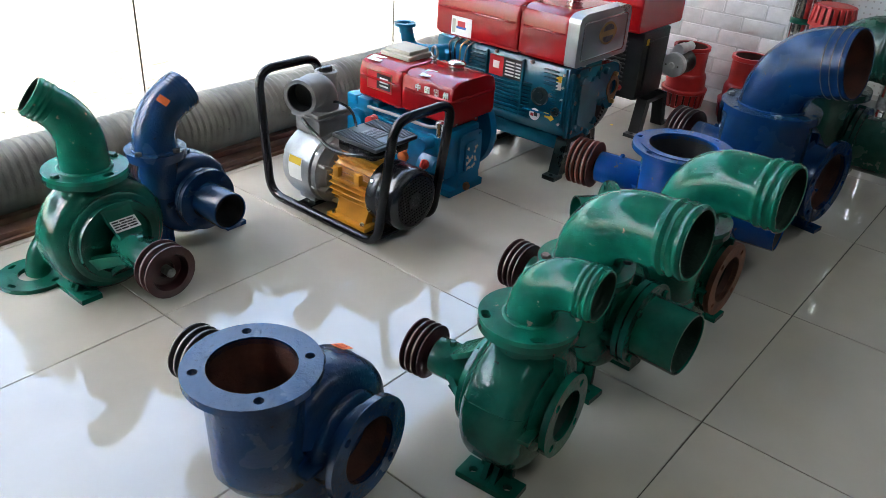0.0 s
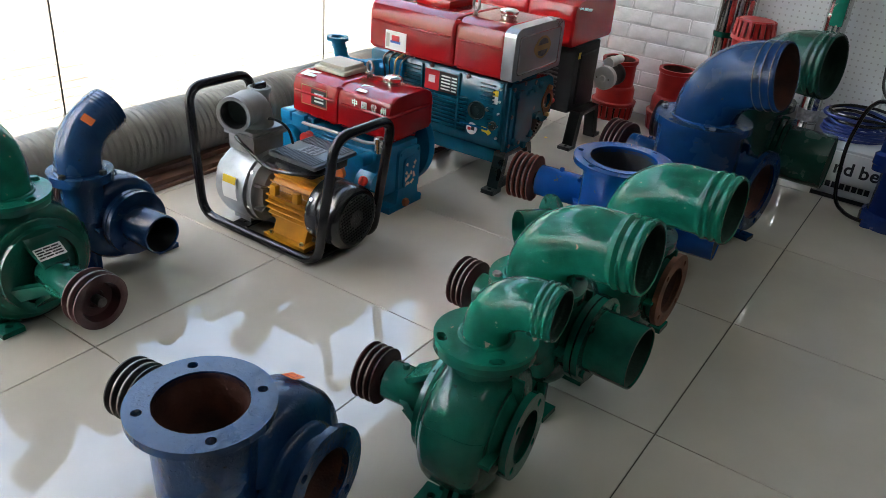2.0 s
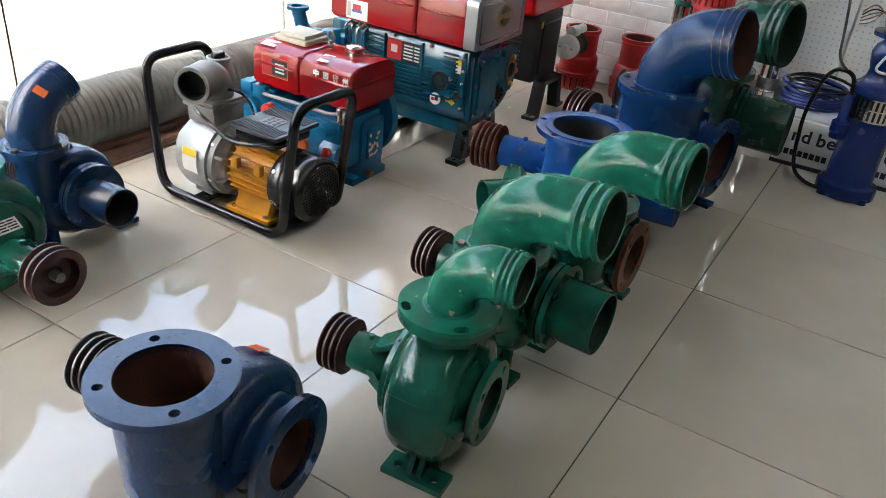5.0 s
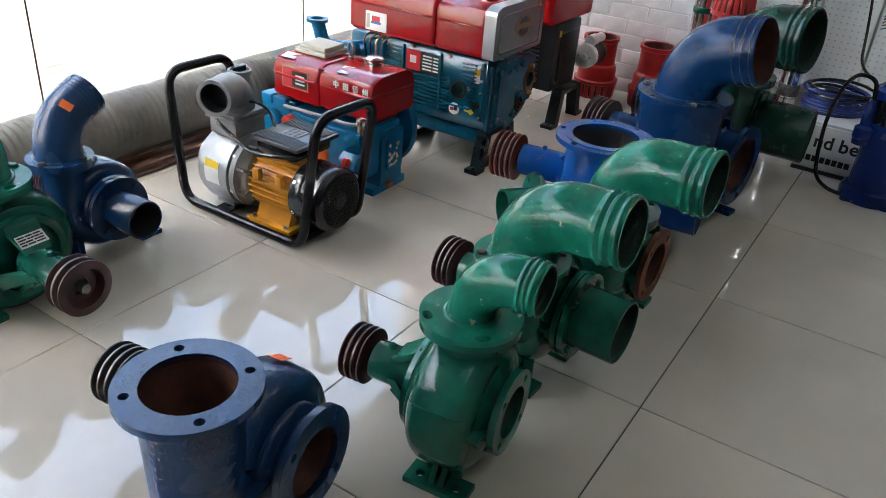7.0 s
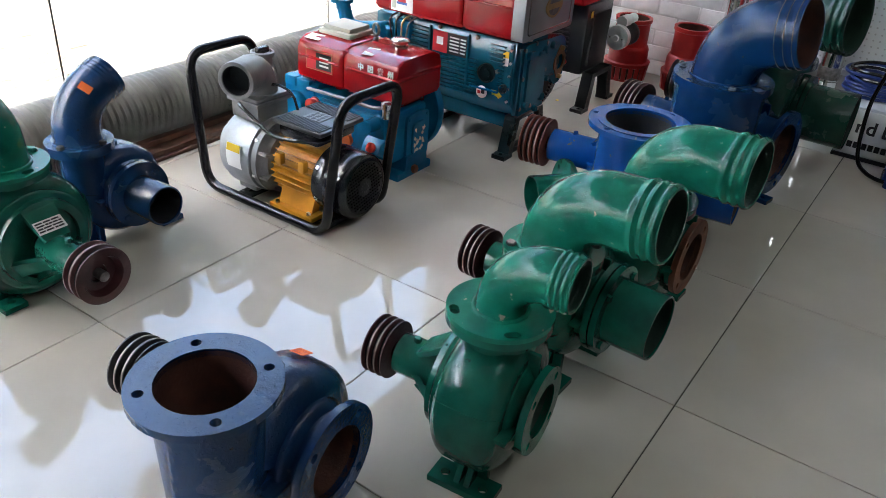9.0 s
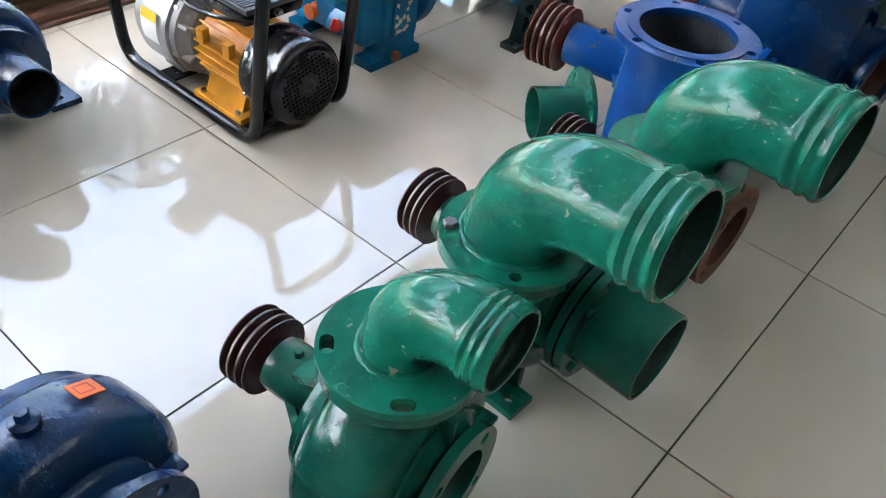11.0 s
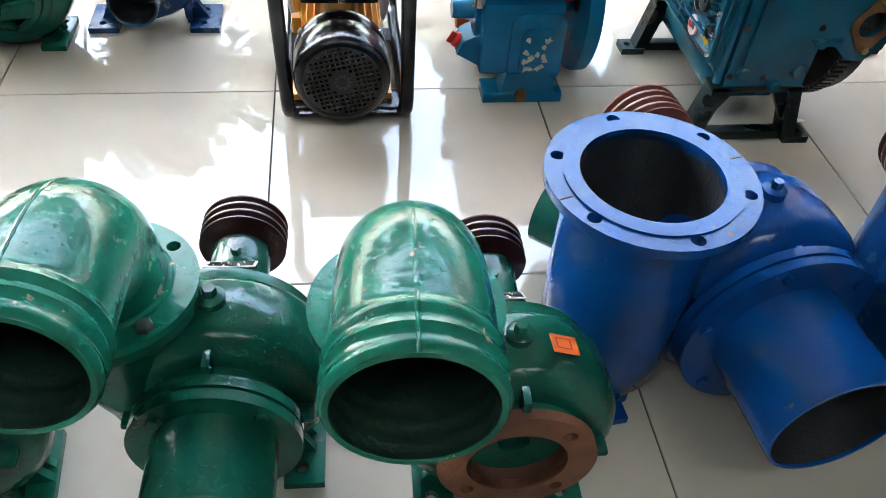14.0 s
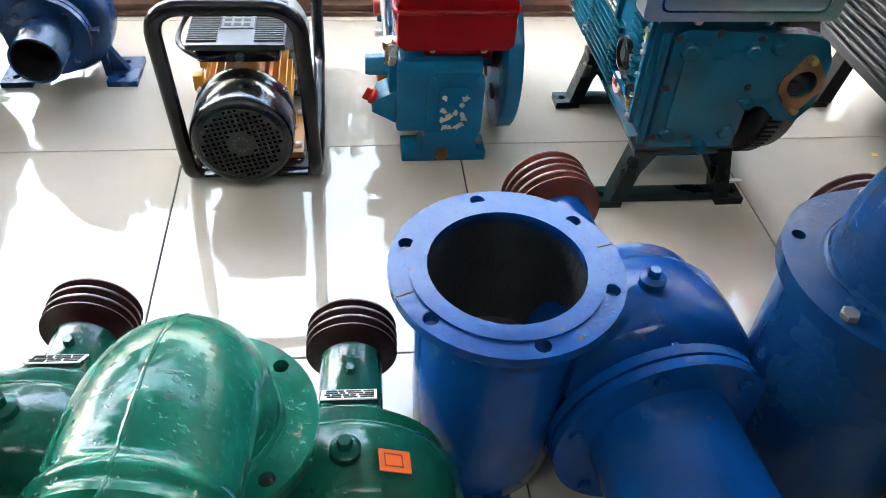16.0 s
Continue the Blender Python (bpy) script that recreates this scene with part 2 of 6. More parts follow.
def loft(bm, rings, cap0=True, cap1=True, closed=True):
    vs = [[bm.verts.new(p) for p in r] for r in rings]
    n = len(vs[0])
    for a, b in zip(vs, vs[1:]):
        for i in range(n if closed else n - 1):
            j = (i + 1) % n
            bm.faces.new((a[i], a[j], b[j], b[i]))
    if cap0:
        bm.faces.new(vs[0][::-1])
    if cap1:
        bm.faces.new(vs[-1])
    return [v for r in vs for v in r]


def circle(c, u, v, r, n):
    return [c + r * (math.cos(2 * math.pi * i / n) * u + math.sin(2 * math.pi * i / n) * v) for i in range(n)]


TO_Y = pose(0, 0, 0, -90, 0, 0)
TO_MY = pose(0, 0, 0, 90, 0, 0)
TO_X = pose(0, 0, 0, 0, 90, 0)


def lathe(bm, prof, m=Matrix(), n=32, cap0=True, cap1=True):
    """Turns the profile (radius, height) about the local z axis of m."""
    x, y, z = Vector((1, 0, 0)), Vector((0, 1, 0)), Vector((0, 0, 1))
    rings = [[m @ p for p in circle(z * h, x, y, max(r, 0.0004), n)] for r, h in prof]
    return loft(bm, rings, cap0, cap1)


def sweep(bm, pts, radii, n=20, cap0=True, cap1=True):
    """A round bar along the points."""
    pts = [Vector(p) for p in pts]
    if isinstance(radii, (int, float)):
        radii = [radii] * len(pts)
    rings, u = [], None
    for i, p in enumerate(pts):
        d = (pts[min(i + 1, len(pts) - 1)] - pts[max(i - 1, 0)])
        if d.length < 1e-9:
            d = pts[i] - pts[i - 2]
        d.normalize()
        if u is None:
            u = d.orthogonal().normalized()
        else:
            u = (u - d * u.dot(d)).normalized()
        rings.append(circle(p, u, d.cross(u), radii[i], n))
    return loft(bm, rings, cap0, cap1)


def rounded(pts, r, seg=6, closed=False):
    """The polyline with its corners rounded."""
    pts = [Vector(p) for p in pts]
    out = [] if closed else [pts[0]]
    k = len(pts)
    for i in (range(k) if closed else range(1, k - 1)):
        a, p, b = pts[i - 1], pts[i], pts[(i + 1) % k]
        da, db = (a - p), (b - p)
        d = min(r, da.length * 0.49, db.length * 0.49)
        s, e = p + da.normalized() * d, p + db.normalized() * d
        for j in range(seg + 1):
            t = j / seg
            out.append((1 - t) ** 2 * s + 2 * t * (1 - t) * p + t * t * e)
    if not closed:
        out.append(pts[-1])
    return out


def plate(bm, outer, holes, thick, m=Matrix()):
    """A flat plate with real holes, from loops in its xy plane, upwards by its thickness."""
    start = set(bm.verts)
    edges = []
    for loop in [outer, *holes]:
        vs = [bm.verts.new((p[0], p[1], 0)) for p in loop]
        edges += [bm.edges.new((vs[i], vs[(i + 1) % len(vs)])) for i in range(len(vs))]
    faces = [g for g in bmesh.ops.triangle_fill(bm, edges=edges, use_beauty=True)["geom"] if isinstance(g, bmesh.types.BMFace)]
    ext = bmesh.ops.extrude_face_region(bm, geom=faces)["geom"]
    bmesh.ops.translate(bm, vec=(0, 0, thick), verts=[g for g in ext if isinstance(g, bmesh.types.BMVert)])
    turned(bm, [v for v in bm.verts if v not in start], m)


def ring(r, n, cx=0.0, cy=0.0, a0=0.0):
    return [(cx + r * math.cos(2 * math.pi * i / n + a0), cy + r * math.sin(2 * math.pi * i / n + a0)) for i in range(n)]


def slot(cx, cy, r, half, ang, n=5):
    """A rounded slot across the radius."""
    c, s = math.cos(ang), math.sin(ang)
    pts = []
    for sign in (1, -1):
        for i in range(n + 1):
            t = math.pi * i / n - math.pi / 2
            x, y = sign * (half + r * math.cos(t)), sign * r * math.sin(t)
            pts.append((cx + c * x - s * y, cy + s * x + c * y))
    return pts


def flange(bm, r, bore, thick, holes, a0, bc, hr, m, slotted=0.0, n=48):
    loops = [ring(bore, 36)]
    for k in range(holes):
        a = radians(a0) + 2 * math.pi * k / holes
        if slotted:
            loops.append(slot(bc * math.cos(a), bc * math.sin(a), hr, slotted, a + math.pi / 2))
        else:
            loops.append(ring(hr, 12, bc * math.cos(a), bc * math.sin(a)))
    plate(bm, ring(r, n), loops, thick, m)


def hexbolt(bm, at, r=0.008, h=0.007, m=Matrix()):
    lathe(bm, [(r, 0), (r, h * 0.8), (r * 0.85, h)], m @ Matrix.Translation(at), 6)


def letters(text, size, mat, parent, m, name="lettering", extrude=0.0008, bold=0.0):
    """Raised lettering in the built-in font."""
    cu = bpy.data.curves.new(name, "FONT")
    cu.body, cu.size, cu.extrude, cu.offset = text, size, extrude, bold
    tmp = new("temporary", cu)
    bpy.context.view_layer.update()
    me = bpy.data.meshes.new_from_object(tmp.evaluated_get(bpy.context.evaluated_depsgraph_get()))
    bpy.data.objects.remove(tmp)
    me.name = name
    me.materials.clear()
    me.materials.append(M[mat])
    ob = new(name, me)
    ob.parent = parent
    ob.matrix_basis = m
    return ob


def bars(parent, m, w, h, rows, mat="white", name="print_line", t=0.0012):
    """Lines of print too small to read."""
    rnd = random.Random(int(w * 9000) + rows)
    for i in range(rows):
        bm = B()
        y = h * (0.5 - (i + 0.5) / rows)
        x = -w / 2
        while x < w / 2 - 0.004:
            d = min(rnd.uniform(0.12, 0.4) * w, w / 2 - x)
            box(bm, x, x + d * 0.85, y - 0.25 * h / rows, y + 0.25 * h / rows, 0, t)
            x += d
        part(name, bm, mat, parent, m=m)


# ---------------------------------------------------------------- pumps


def elbow_path(c, H, lead, R, angle, tail, heading):
    """Points of a bend that rises from (c, H) and turns towards the heading (degrees in plan)."""
    d = Vector((math.cos(radians(heading)), math.sin(radians(heading)), 0))
    z = Vector((0, 0, 1))
    o = Vector((c[0], c[1], H))
    pts = [o, o + z * lead * 0.5, o + z * lead]
    k = max(6, int(abs(angle) / 7))
    for i in range(1, k + 1):
        a = radians(angle) * i / k
        pts.append(o + z * (lead + R * math.sin(a)) + d * R * (1 - math.cos(a)))
    end = d * math.sin(radians(angle)) + z * math.cos(radians(angle))
    base = pts[-1]
    k2 = 24
    pts += [base + end * tail * i / k2 for i in range(1, k2 + 1)]
    return pts, len(pts) - k2


def elbow(parent, mat, bore_mat, c, H, r0, r1, lead, R, angle, tail, heading, fr, holes, a0, bc, slotted=0.0, ribs=3, rib=0.004, ribgap=0.016, ft=0.010, bolts=True, label="", bmat="bolt", tag=None):
    """A welded bend with its own flange and corrugated hose end."""
    pts, k = elbow_path(c, H + ft, lead, R, angle, tail, heading)
    n = len(pts)
    rad = []
    s_tail = [(pts[i] - pts[k]).length if i >= k else -1 for i in range(n)]
    for i in range(n):
        t = min(1, i / k)
        r = r0 + (r1 - r0) * t
        if i >= k:
            for j in range(ribs):
                x = (s_tail[i] - (tail - 0.012 - ribgap * (ribs - 1 - j))) / (ribgap * 0.36)
                r += rib * math.exp(-x * x)
        rad.append(r)
    bm = B()
    sweep(bm, pts, rad, 36, True, False)
    # weld bead and pipe wall at the mouth
    dirn = (pts[-1] - pts[-2]).normalized()
    back = [pts[-1], *[pts[i] for i in range(n - 2, k - 4, -1)]]
    ob = part("bend", bm, mat, parent, label)
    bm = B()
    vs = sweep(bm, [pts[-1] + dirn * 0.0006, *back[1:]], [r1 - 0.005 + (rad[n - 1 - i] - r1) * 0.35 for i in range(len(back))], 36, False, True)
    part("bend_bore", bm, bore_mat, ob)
    bm = B()
    u = dirn.orthogonal().normalized()
    v = dirn.cross(u)
    loft(bm, [circle(pts[-1], u, v, rad[-1], 36), circle(pts[-1] + dirn * 0.0012, u, v, rad[-1] - 0.001, 36), circle(pts[-1] + dirn * 0.0012, u, v, r1 - 0.0045, 36), circle(pts[-1], u, v, r1 - 0.005, 36)], False, False)
    part("mouth_rim", bm, mat, ob)
    bm = B()
    flange(bm, fr, r0 - 0.006, ft, holes, a0, bc, 0.0085, Matrix.Translation((c[0], c[1], H)), slotted)
    part("bend_flange", bm, mat, parent)
    bm = B()
    rn = random.Random(int(1000 * (fr + H)))
    rings = []
    for a in range(9):
        ang = math.pi * a / 8
        rr = []
        for i in range(40):
            w = 0.0045 + 0.0018 * rn.random()
            q = Vector((math.cos(i * math.pi / 20), math.sin(i * math.pi / 20), 0))
            rr.append(Vector((c[0], c[1], H + ft - 0.001)) + q * (r0 - 0.003 + w * (1 + math.cos(ang))) + Vector((0, 0, w * math.sin(ang))))
        rings.append(rr)
    loft(bm, rings, False, False)
    part("weld_bead", bm, mat, ob)
    if rib < 0.0015:
        for j in range(ribs):
            o = pts[-1] - dirn * (0.012 + ribgap * (ribs - 1 - j))
            bm = B()
            loft(bm, [circle(o - dirn * 0.0016, u, v, r1 + rib, 40), circle(o - dirn * 0.0008, u, v, r1 + rib + 0.0014, 40), circle(o + dirn * 0.0008, u, v, r1 + rib + 0.0014, 40), circle(o + dirn * 0.0016, u, v, r1 + rib, 40)], False, False)
            part("worn_ridge", bm, "worn", ob, "ridge worn to bare metal")
    # seam along the outside of the bend
    bm = B()
    d = Vector((math.cos(radians(heading)), math.sin(radians(heading)), 0))
    seam = []
    for i in range(4, n):
        t = (pts[min(i + 1, n - 1)] - pts[i - 1]).normalized()
        outw = (Vector((0, 0, 1)) * math.sin(math.acos(max(-1, min(1, t.z)))) - d * t.z)
        seam.append(pts[i] + outw.normalized() * (rad[i] - 0.0015))
    sweep(bm, seam, [0.0020 + 0.0014 * rn.random() for _ in seam], 8)
    part("weld_seam", bm, mat, ob)
    if tag:
        i, ang = tag
        t = (pts[i + 1] - pts[i - 1]).normalized()
        side = Vector((math.cos(radians(ang)), math.sin(radians(ang)), 0))
        side = (side - t * side.dot(t)).normalized()
        m3 = Matrix((t.cross(side), t, side)).transposed().to_4x4()
        bm = B()
        box(bm, -0.016, 0.016, -0.010, 0.010, 0, 0.0015)
        part("price_sticker", bm, "orange_sticker", parent, "orange paper price sticker", m=Matrix.Translation(pts[i] + side * (rad[i] - 0.0006)) @ m3)
    if bolts:
        for k2 in range(holes):
            if (k2 in bolts) if isinstance(bolts, tuple) else ((k2 + holes) % 2 == 0 or holes == 4 and bolts == 2):
                a = radians(a0) + 2 * math.pi * k2 / holes
                bm = B()
                hexbolt(bm, (c[0] + bc * math.cos(a), c[1] + bc * math.sin(a), H + ft), 0.0105, 0.008)
                part("bolt", bm, bmat, parent)


def pulley_mesh(bm, y0, w, r, grooves, m, hub=0.022):
    prof = [(0.004, w * 0.35), (hub, w * 0.35), (hub, w * 0.55), (r * 0.62, w * 0.55), (r * 0.72, w * 1.0), (r, w * 1.0)]
    step = w / grooves
    for g in range(grooves):
        h = w - g * step
        prof += [(r, h - step * 0.16), (r * 0.84, h - step * 0.40), (r * 0.84, h - step * 0.62), (r, h - step * 0.86), (r, h - step)]
    prof += [(r * 0.4, 0)]
    lathe(bm, prof, m @ Matrix.Translation((0, 0, y0)), 40)


def pump(name, label, mat, at, yaw, za, rv, w, dx, H, rf, rh, holes, a0, bc, ys, rs, rsh, py, pr, pw, group,
         grooves=3, bore="rust", face=None, stub=None, bend=None, sticker=None, nameplate=True, feet=None, house=0.042, pmat="pulley", hr=0.0085, ft=0.014, slotted=0.0, footmat=None, sholes=4, lip=False, column=0.0, neck_low=0.06, cover=0.84, flare=0.0):
    """A belt-driven centrifugal pump. Its shaft runs along local y with the pulley at +y; the outlet stands at x = -dx."""
    p = thing(name, pose(at[0] + dx * math.cos(radians(yaw)), at[1] + dx * math.sin(radians(yaw)), 0, 0, 0, yaw), label, "water pump", group)
    X, Y, Z = Vector((1, 0, 0)), Vector((0, 1, 0)), Vector((0, 0, 1))
    # spiral casing
    bm = B()
    rings = []
    k = 44
    a_start, a_len = 160.0, 350.0 if not flare else 360.0
    for i in range(k + 1):
        s = i / k
        a = radians(a_start - a_len * s)
        R = rv * ((0.90 + 0.16 * s) if not flare else 1.0 + 0.02 * s)
        cr = w * 0.66
        u = X * math.cos(a) + Z * math.sin(a)
        sec = [(0.02, -w)]
        for j in range(11):
            t = radians(-90 + 18 * j)
            sec.append((R - cr + cr * math.cos(t), (w - cr) * (1 if t > 0 else -1 if t < 0 else 0) + cr * math.sin(t)))
        sec.append((0.02, w))
        rings.append([Z * za + u * r + Y * y for r, y in sec])
    loft(bm, rings)
    # outlet neck: hollow, from the flange down into the casing
    rn0 = rh + 0.010
    outer = [(rn0, H - 0.004), (rn0, H - 0.025), *[(rn0, H - 0.025 - (H - 0.055 - za) * q / 5) for q in range(1, 5)], (rn0 * 1.0, za + 0.03), (max(w * 1.02, rn0 * 0.96), za - 0.01), (rn0 * 0.9, za - neck_low * 0.55), (rn0 * 0.6, za - neck_low * 0.9), (0.01, za - neck_low)]
    zz = []
    for r, z in outer:
        ry = w * 1.0 + (r - w * 1.0) * min(1, max(0, (z - za) / max(0.02, (H - za) * 0.8))) if z > za - 0.02 else min(r, w)
        shift = 0.35 * dx * max(0, min(1, (za + 0.02 - z) / 0.08))
        fl = 1 + flare * max(0.0, min(1.0, (H - 0.03 - z) / max(0.02, H - 0.03 - za - 0.03))) ** 1.5 if z > za else 1 + flare
        zz.append([Vector((-dx + shift + fl * r * math.cos(2 * math.pi * i / 36), ry * math.sin(2 * math.pi * i / 36), z)) for i in range(36)])
    loft(bm, zz, False, True)
    if column:
        lathe(bm, [(column * 0.4, 0.012), (column * 0.74, 0.020), (column * 0.88, 0.05), (column * 0.97, 0.11), (column, 0.20), (column, H - 0.012)], Matrix.Translation((-dx, 0, 0)), 40, True, False)
    # suction throat and back cover
    Ms = Matrix.Translation((0, 0, za)) @ TO_MY
    lathe(bm, [(rv * 0.62, w - 0.01), (rv * 0.62, w + 0.004), (rsh + 0.022, w + 0.012), (rsh + 0.010, w + 0.02), (rsh + 0.010, -ys - 0.006)], Ms, 36, True, False)
    casing = part("casing", bm, mat, p)
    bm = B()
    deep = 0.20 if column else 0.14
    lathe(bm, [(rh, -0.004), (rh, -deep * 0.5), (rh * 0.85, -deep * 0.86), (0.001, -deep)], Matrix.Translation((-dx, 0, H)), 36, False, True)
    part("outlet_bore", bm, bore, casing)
    bm = B()
    flange(bm, rf, rh, ft, holes, a0, bc, hr, Matrix.Translation((-dx, 0, H - ft)), slotted)
    if lip:
        lathe(bm, [(rh + 0.022, 0), (rh + 0.022, 0.003), (rh, 0.003), (rh, 0)], Matrix.Translation((-dx, 0, H)), 48, False, False)
    of = part("outlet_flange", bm, mat, p)
    if lip:
        for a in (8, 192):
            bm = B()
            turned(bm, box(bm, rh + 0.023, rf - 0.001, -0.0012, 0.0012, -0.001, 0.0007), Matrix.Translation((-dx, 0, H)) @ pose(0, 0, 0, 0, 0, a))
            part("parting_line", bm, "ink", of)
    # suction flange
    bm = B()
    flange(bm, rs, rsh, ft, sholes, 45, rs - 0.018, hr, Ms @ Matrix.Translation((0, 0, -ys - ft)))
    part("suction_flange", bm, face or mat, p)
    bm = B()
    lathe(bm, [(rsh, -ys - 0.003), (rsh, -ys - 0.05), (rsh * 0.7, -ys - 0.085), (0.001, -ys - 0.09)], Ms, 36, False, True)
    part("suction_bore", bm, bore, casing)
    if stub:
        ln, r = stub
        bm = B()
        flange(bm, rs, r - 0.006, ft, sholes, 45, rs - 0.018, hr, Ms @ Matrix.Translation((0, 0, -ys + 0.004)))
        sf = part("stub_flange", bm, mat, p)
        bm = B()
        lathe(bm, [(r, -ys), (r, -ys + ln - 0.002), (r - 0.001, -ys + ln), (r - 0.005, -ys + ln), (r - 0.0055, -ys + ln - 0.004)], Ms, 40, False, False)
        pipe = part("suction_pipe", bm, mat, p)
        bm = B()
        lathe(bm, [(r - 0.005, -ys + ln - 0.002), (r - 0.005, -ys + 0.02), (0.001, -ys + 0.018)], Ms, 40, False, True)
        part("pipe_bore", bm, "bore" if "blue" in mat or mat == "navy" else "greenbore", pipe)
        for q in range(sholes):
            a = radians(45) + 2 * math.pi * q / sholes
            bm = B()
            hexbolt(bm, ((rs - 0.018) * math.cos(a), (rs - 0.018) * math.sin(a), -ys + 0.004 + ft), 0.009, 0.006, Ms)
            part("bolt", bm, mat, p)
    # ribs between throat and casing
    for a in (90, 0, 180, -90) if mat != "blue_old" else (0, 180):
        bm = B()
        v = box(bm, rsh + 0.008, rv * 0.82, -0.005, 0.005, w - 0.004, w + 0.022, 0.003)
        turned(bm, v, Ms @ pose(0, 0, 0, 0, 0, a))
        part("rib", bm, mat, p)
    # back cover, bearing bracket with open sides, bearing housing
    Mp = Matrix.Translation((0, 0, za)) @ TO_Y
    bm = B()
    lathe(bm, [(rv * cover * 0.98, w - 0.02), (rv * cover, w - 0.006), (rv * cover, w + 0.005), (rv * cover * 0.95, w + 0.010), (rv * 0.45, w + 0.016), (0.02, w + 0.016)], Mp, 40)
    cover = part("back_cover", bm, mat, p)
    bm = B()
    lathe(bm, [(rv * 0.70, w + 0.010), (rv * 0.68, w + 0.024), (rv * 0.56, w + 0.026), (rv * 0.54, w + 0.010)], Mp, 40, False, False)
    L0 = w + 0.070
    for a in (90, -90, 90 + 62, 90 - 62):
        u0 = Vector((math.cos(radians(a)), math.sin(radians(a)), 0))
        ra, rb = rv * 0.62, house * 0.85
        tang = Vector((-u0.y, u0.x, 0))
        rings = []
        for i in range(7):
            t = i / 6
            rr = ra + (rb - ra) * (t ** 0.8)
            h = w + 0.014 + (L0 - w) * t
            wd = (0.040 if abs(a) == 90 else 0.022) * (1 - 0.25 * t)
            c = u0 * rr + Vector((0, 0, h))
            nn = (u0 * 0.8 + Vector((0, 0, 0.6))).normalized()
            rings.append([Mp @ (c + tang * sx * wd + nn * sn * 0.006) for sx, sn in ((-1, -1), (1, -1), (1, 1), (-1, 1))])
        loft(bm, rings)
    part("bearing_bracket", bm, mat, p)
    bm = B()
    lathe(bm, [(0.01, w + 0.02), (house * 0.8, w + 0.03), (house, w + 0.05), (house, py - pw * 0.5 - 0.014), (house * 0.86, py - pw * 0.5 - 0.012), (house * 0.5, py - pw * 0.5)], Mp, 32)
    hs = part("bearing_housing", bm, mat, p)
    bm = B()
    hexbolt(bm, (0, (w + py) / 2 + 0.015, za + house - 0.001), 0.0075, 0.011)
    part("grease_plug", bm, mat if mat != "green" else "green_old", hs)
    bm = B()
    pulley_mesh(bm, py - pw / 2, pw, pr, grooves, Mp)
    pl = part("pulley", bm, pmat, p, "V-belt pulley with worn grooves")
    for g in range(grooves):
        bm = B()
        h = py + pw / 2 - g * pw / grooves
        lathe(bm, [(pr * 0.90, h - pw / grooves * 0.34), (pr * 0.845, h - pw / grooves * 0.42), (pr * 0.845, h - pw / grooves * 0.60), (pr * 0.90, h - pw / grooves * 0.70)], Mp, 40, False, False)
        part("groove", bm, "groove", pl)
    for g in range(1, grooves):
        bm = B()
        h = py + pw / 2 - g * pw / grooves
        lathe(bm, [(pr, h - 0.0016), (pr + 0.0006, h - 0.0012), (pr + 0.0006, h + 0.0012), (pr, h + 0.0016)], Mp, 40, False, False)
        part("ridge_edge", bm, "worn", pl)
    bm = B()
    lathe(bm, [(0.012, py), (0.012, py + pw * 0.55), (0.010, py + pw * 0.58)], Mp, 16)
    part("shaft_end", bm, "bolt", pl)
    # feet
    for x0, x1, y0, y1 in (feet or ((-0.118, -0.062, -0.07, 0.07), (0.062, 0.118, -0.07, 0.07))):
        bm = B()
        plate(bm, [(x0, y0), (x1, y0), (x1, y1), (x0, y1)], [ring(0.009, 12, (x0 * 0.55 + x1 * 0.45), y0 + 0.026), ring(0.009, 12, (x0 * 0.55 + x1 * 0.45), y1 - 0.026)], 0.014)
        inner = x1 if x1 < 0 else x0
        sgn = 1 if x1 < 0 else -1
        for yy in (y0 + 0.05, y1 - 0.062):
            loft(bm, [[Vector((inner - sgn * 0.045, yy, 0.012)), Vector((inner + sgn * 0.014, yy, 0.012)), Vector((inner + sgn * 0.02, yy, za * 0.8)), Vector((inner + sgn * 0.002, yy, za * 0.62))],
                      [Vector((inner - sgn * 0.045, yy + 0.012, 0.012)), Vector((inner + sgn * 0.014, yy + 0.012, 0.012)), Vector((inner + sgn * 0.02, yy + 0.012, za * 0.8)), Vector((inner + sgn * 0.002, yy + 0.012, za * 0.62))]])
        box(bm, inner - 0.008, inner + 0.008, y0 + 0.03, y1 - 0.03, 0.010, za * 0.72, 0.003)
        part("foot", bm, footmat or mat, p)
    # priming plug on the crown
    bm = B()
    lathe(bm, [(0.017, -0.01), (0.017, 0.004), (0.013, 0.007)], Matrix.Translation((0.0, 0.0, za + rv * 0.965)), 20)
    hexbolt(bm, (0, 0, za + rv * 0.965 + 0.006), 0.0085, 0.012)
    part("priming_plug", bm, mat, p)
    if nameplate:
        mm = Matrix.Translation((0, w + 0.062, za + house + 0.020)) @ pose(0, 0, 0, 34, 0, 180)
        bm = B()
        box(bm, -0.034, 0.034, -0.017, 0.017, 0, 0.0015)
        npl = part("nameplate", bm, "alu_bright", p, "small printed metal rating plate")
        npl.matrix_basis = mm
        bars(npl, Matrix.Translation((0, 0, 0.0012)), 0.062, 0.029, 4, "ink")
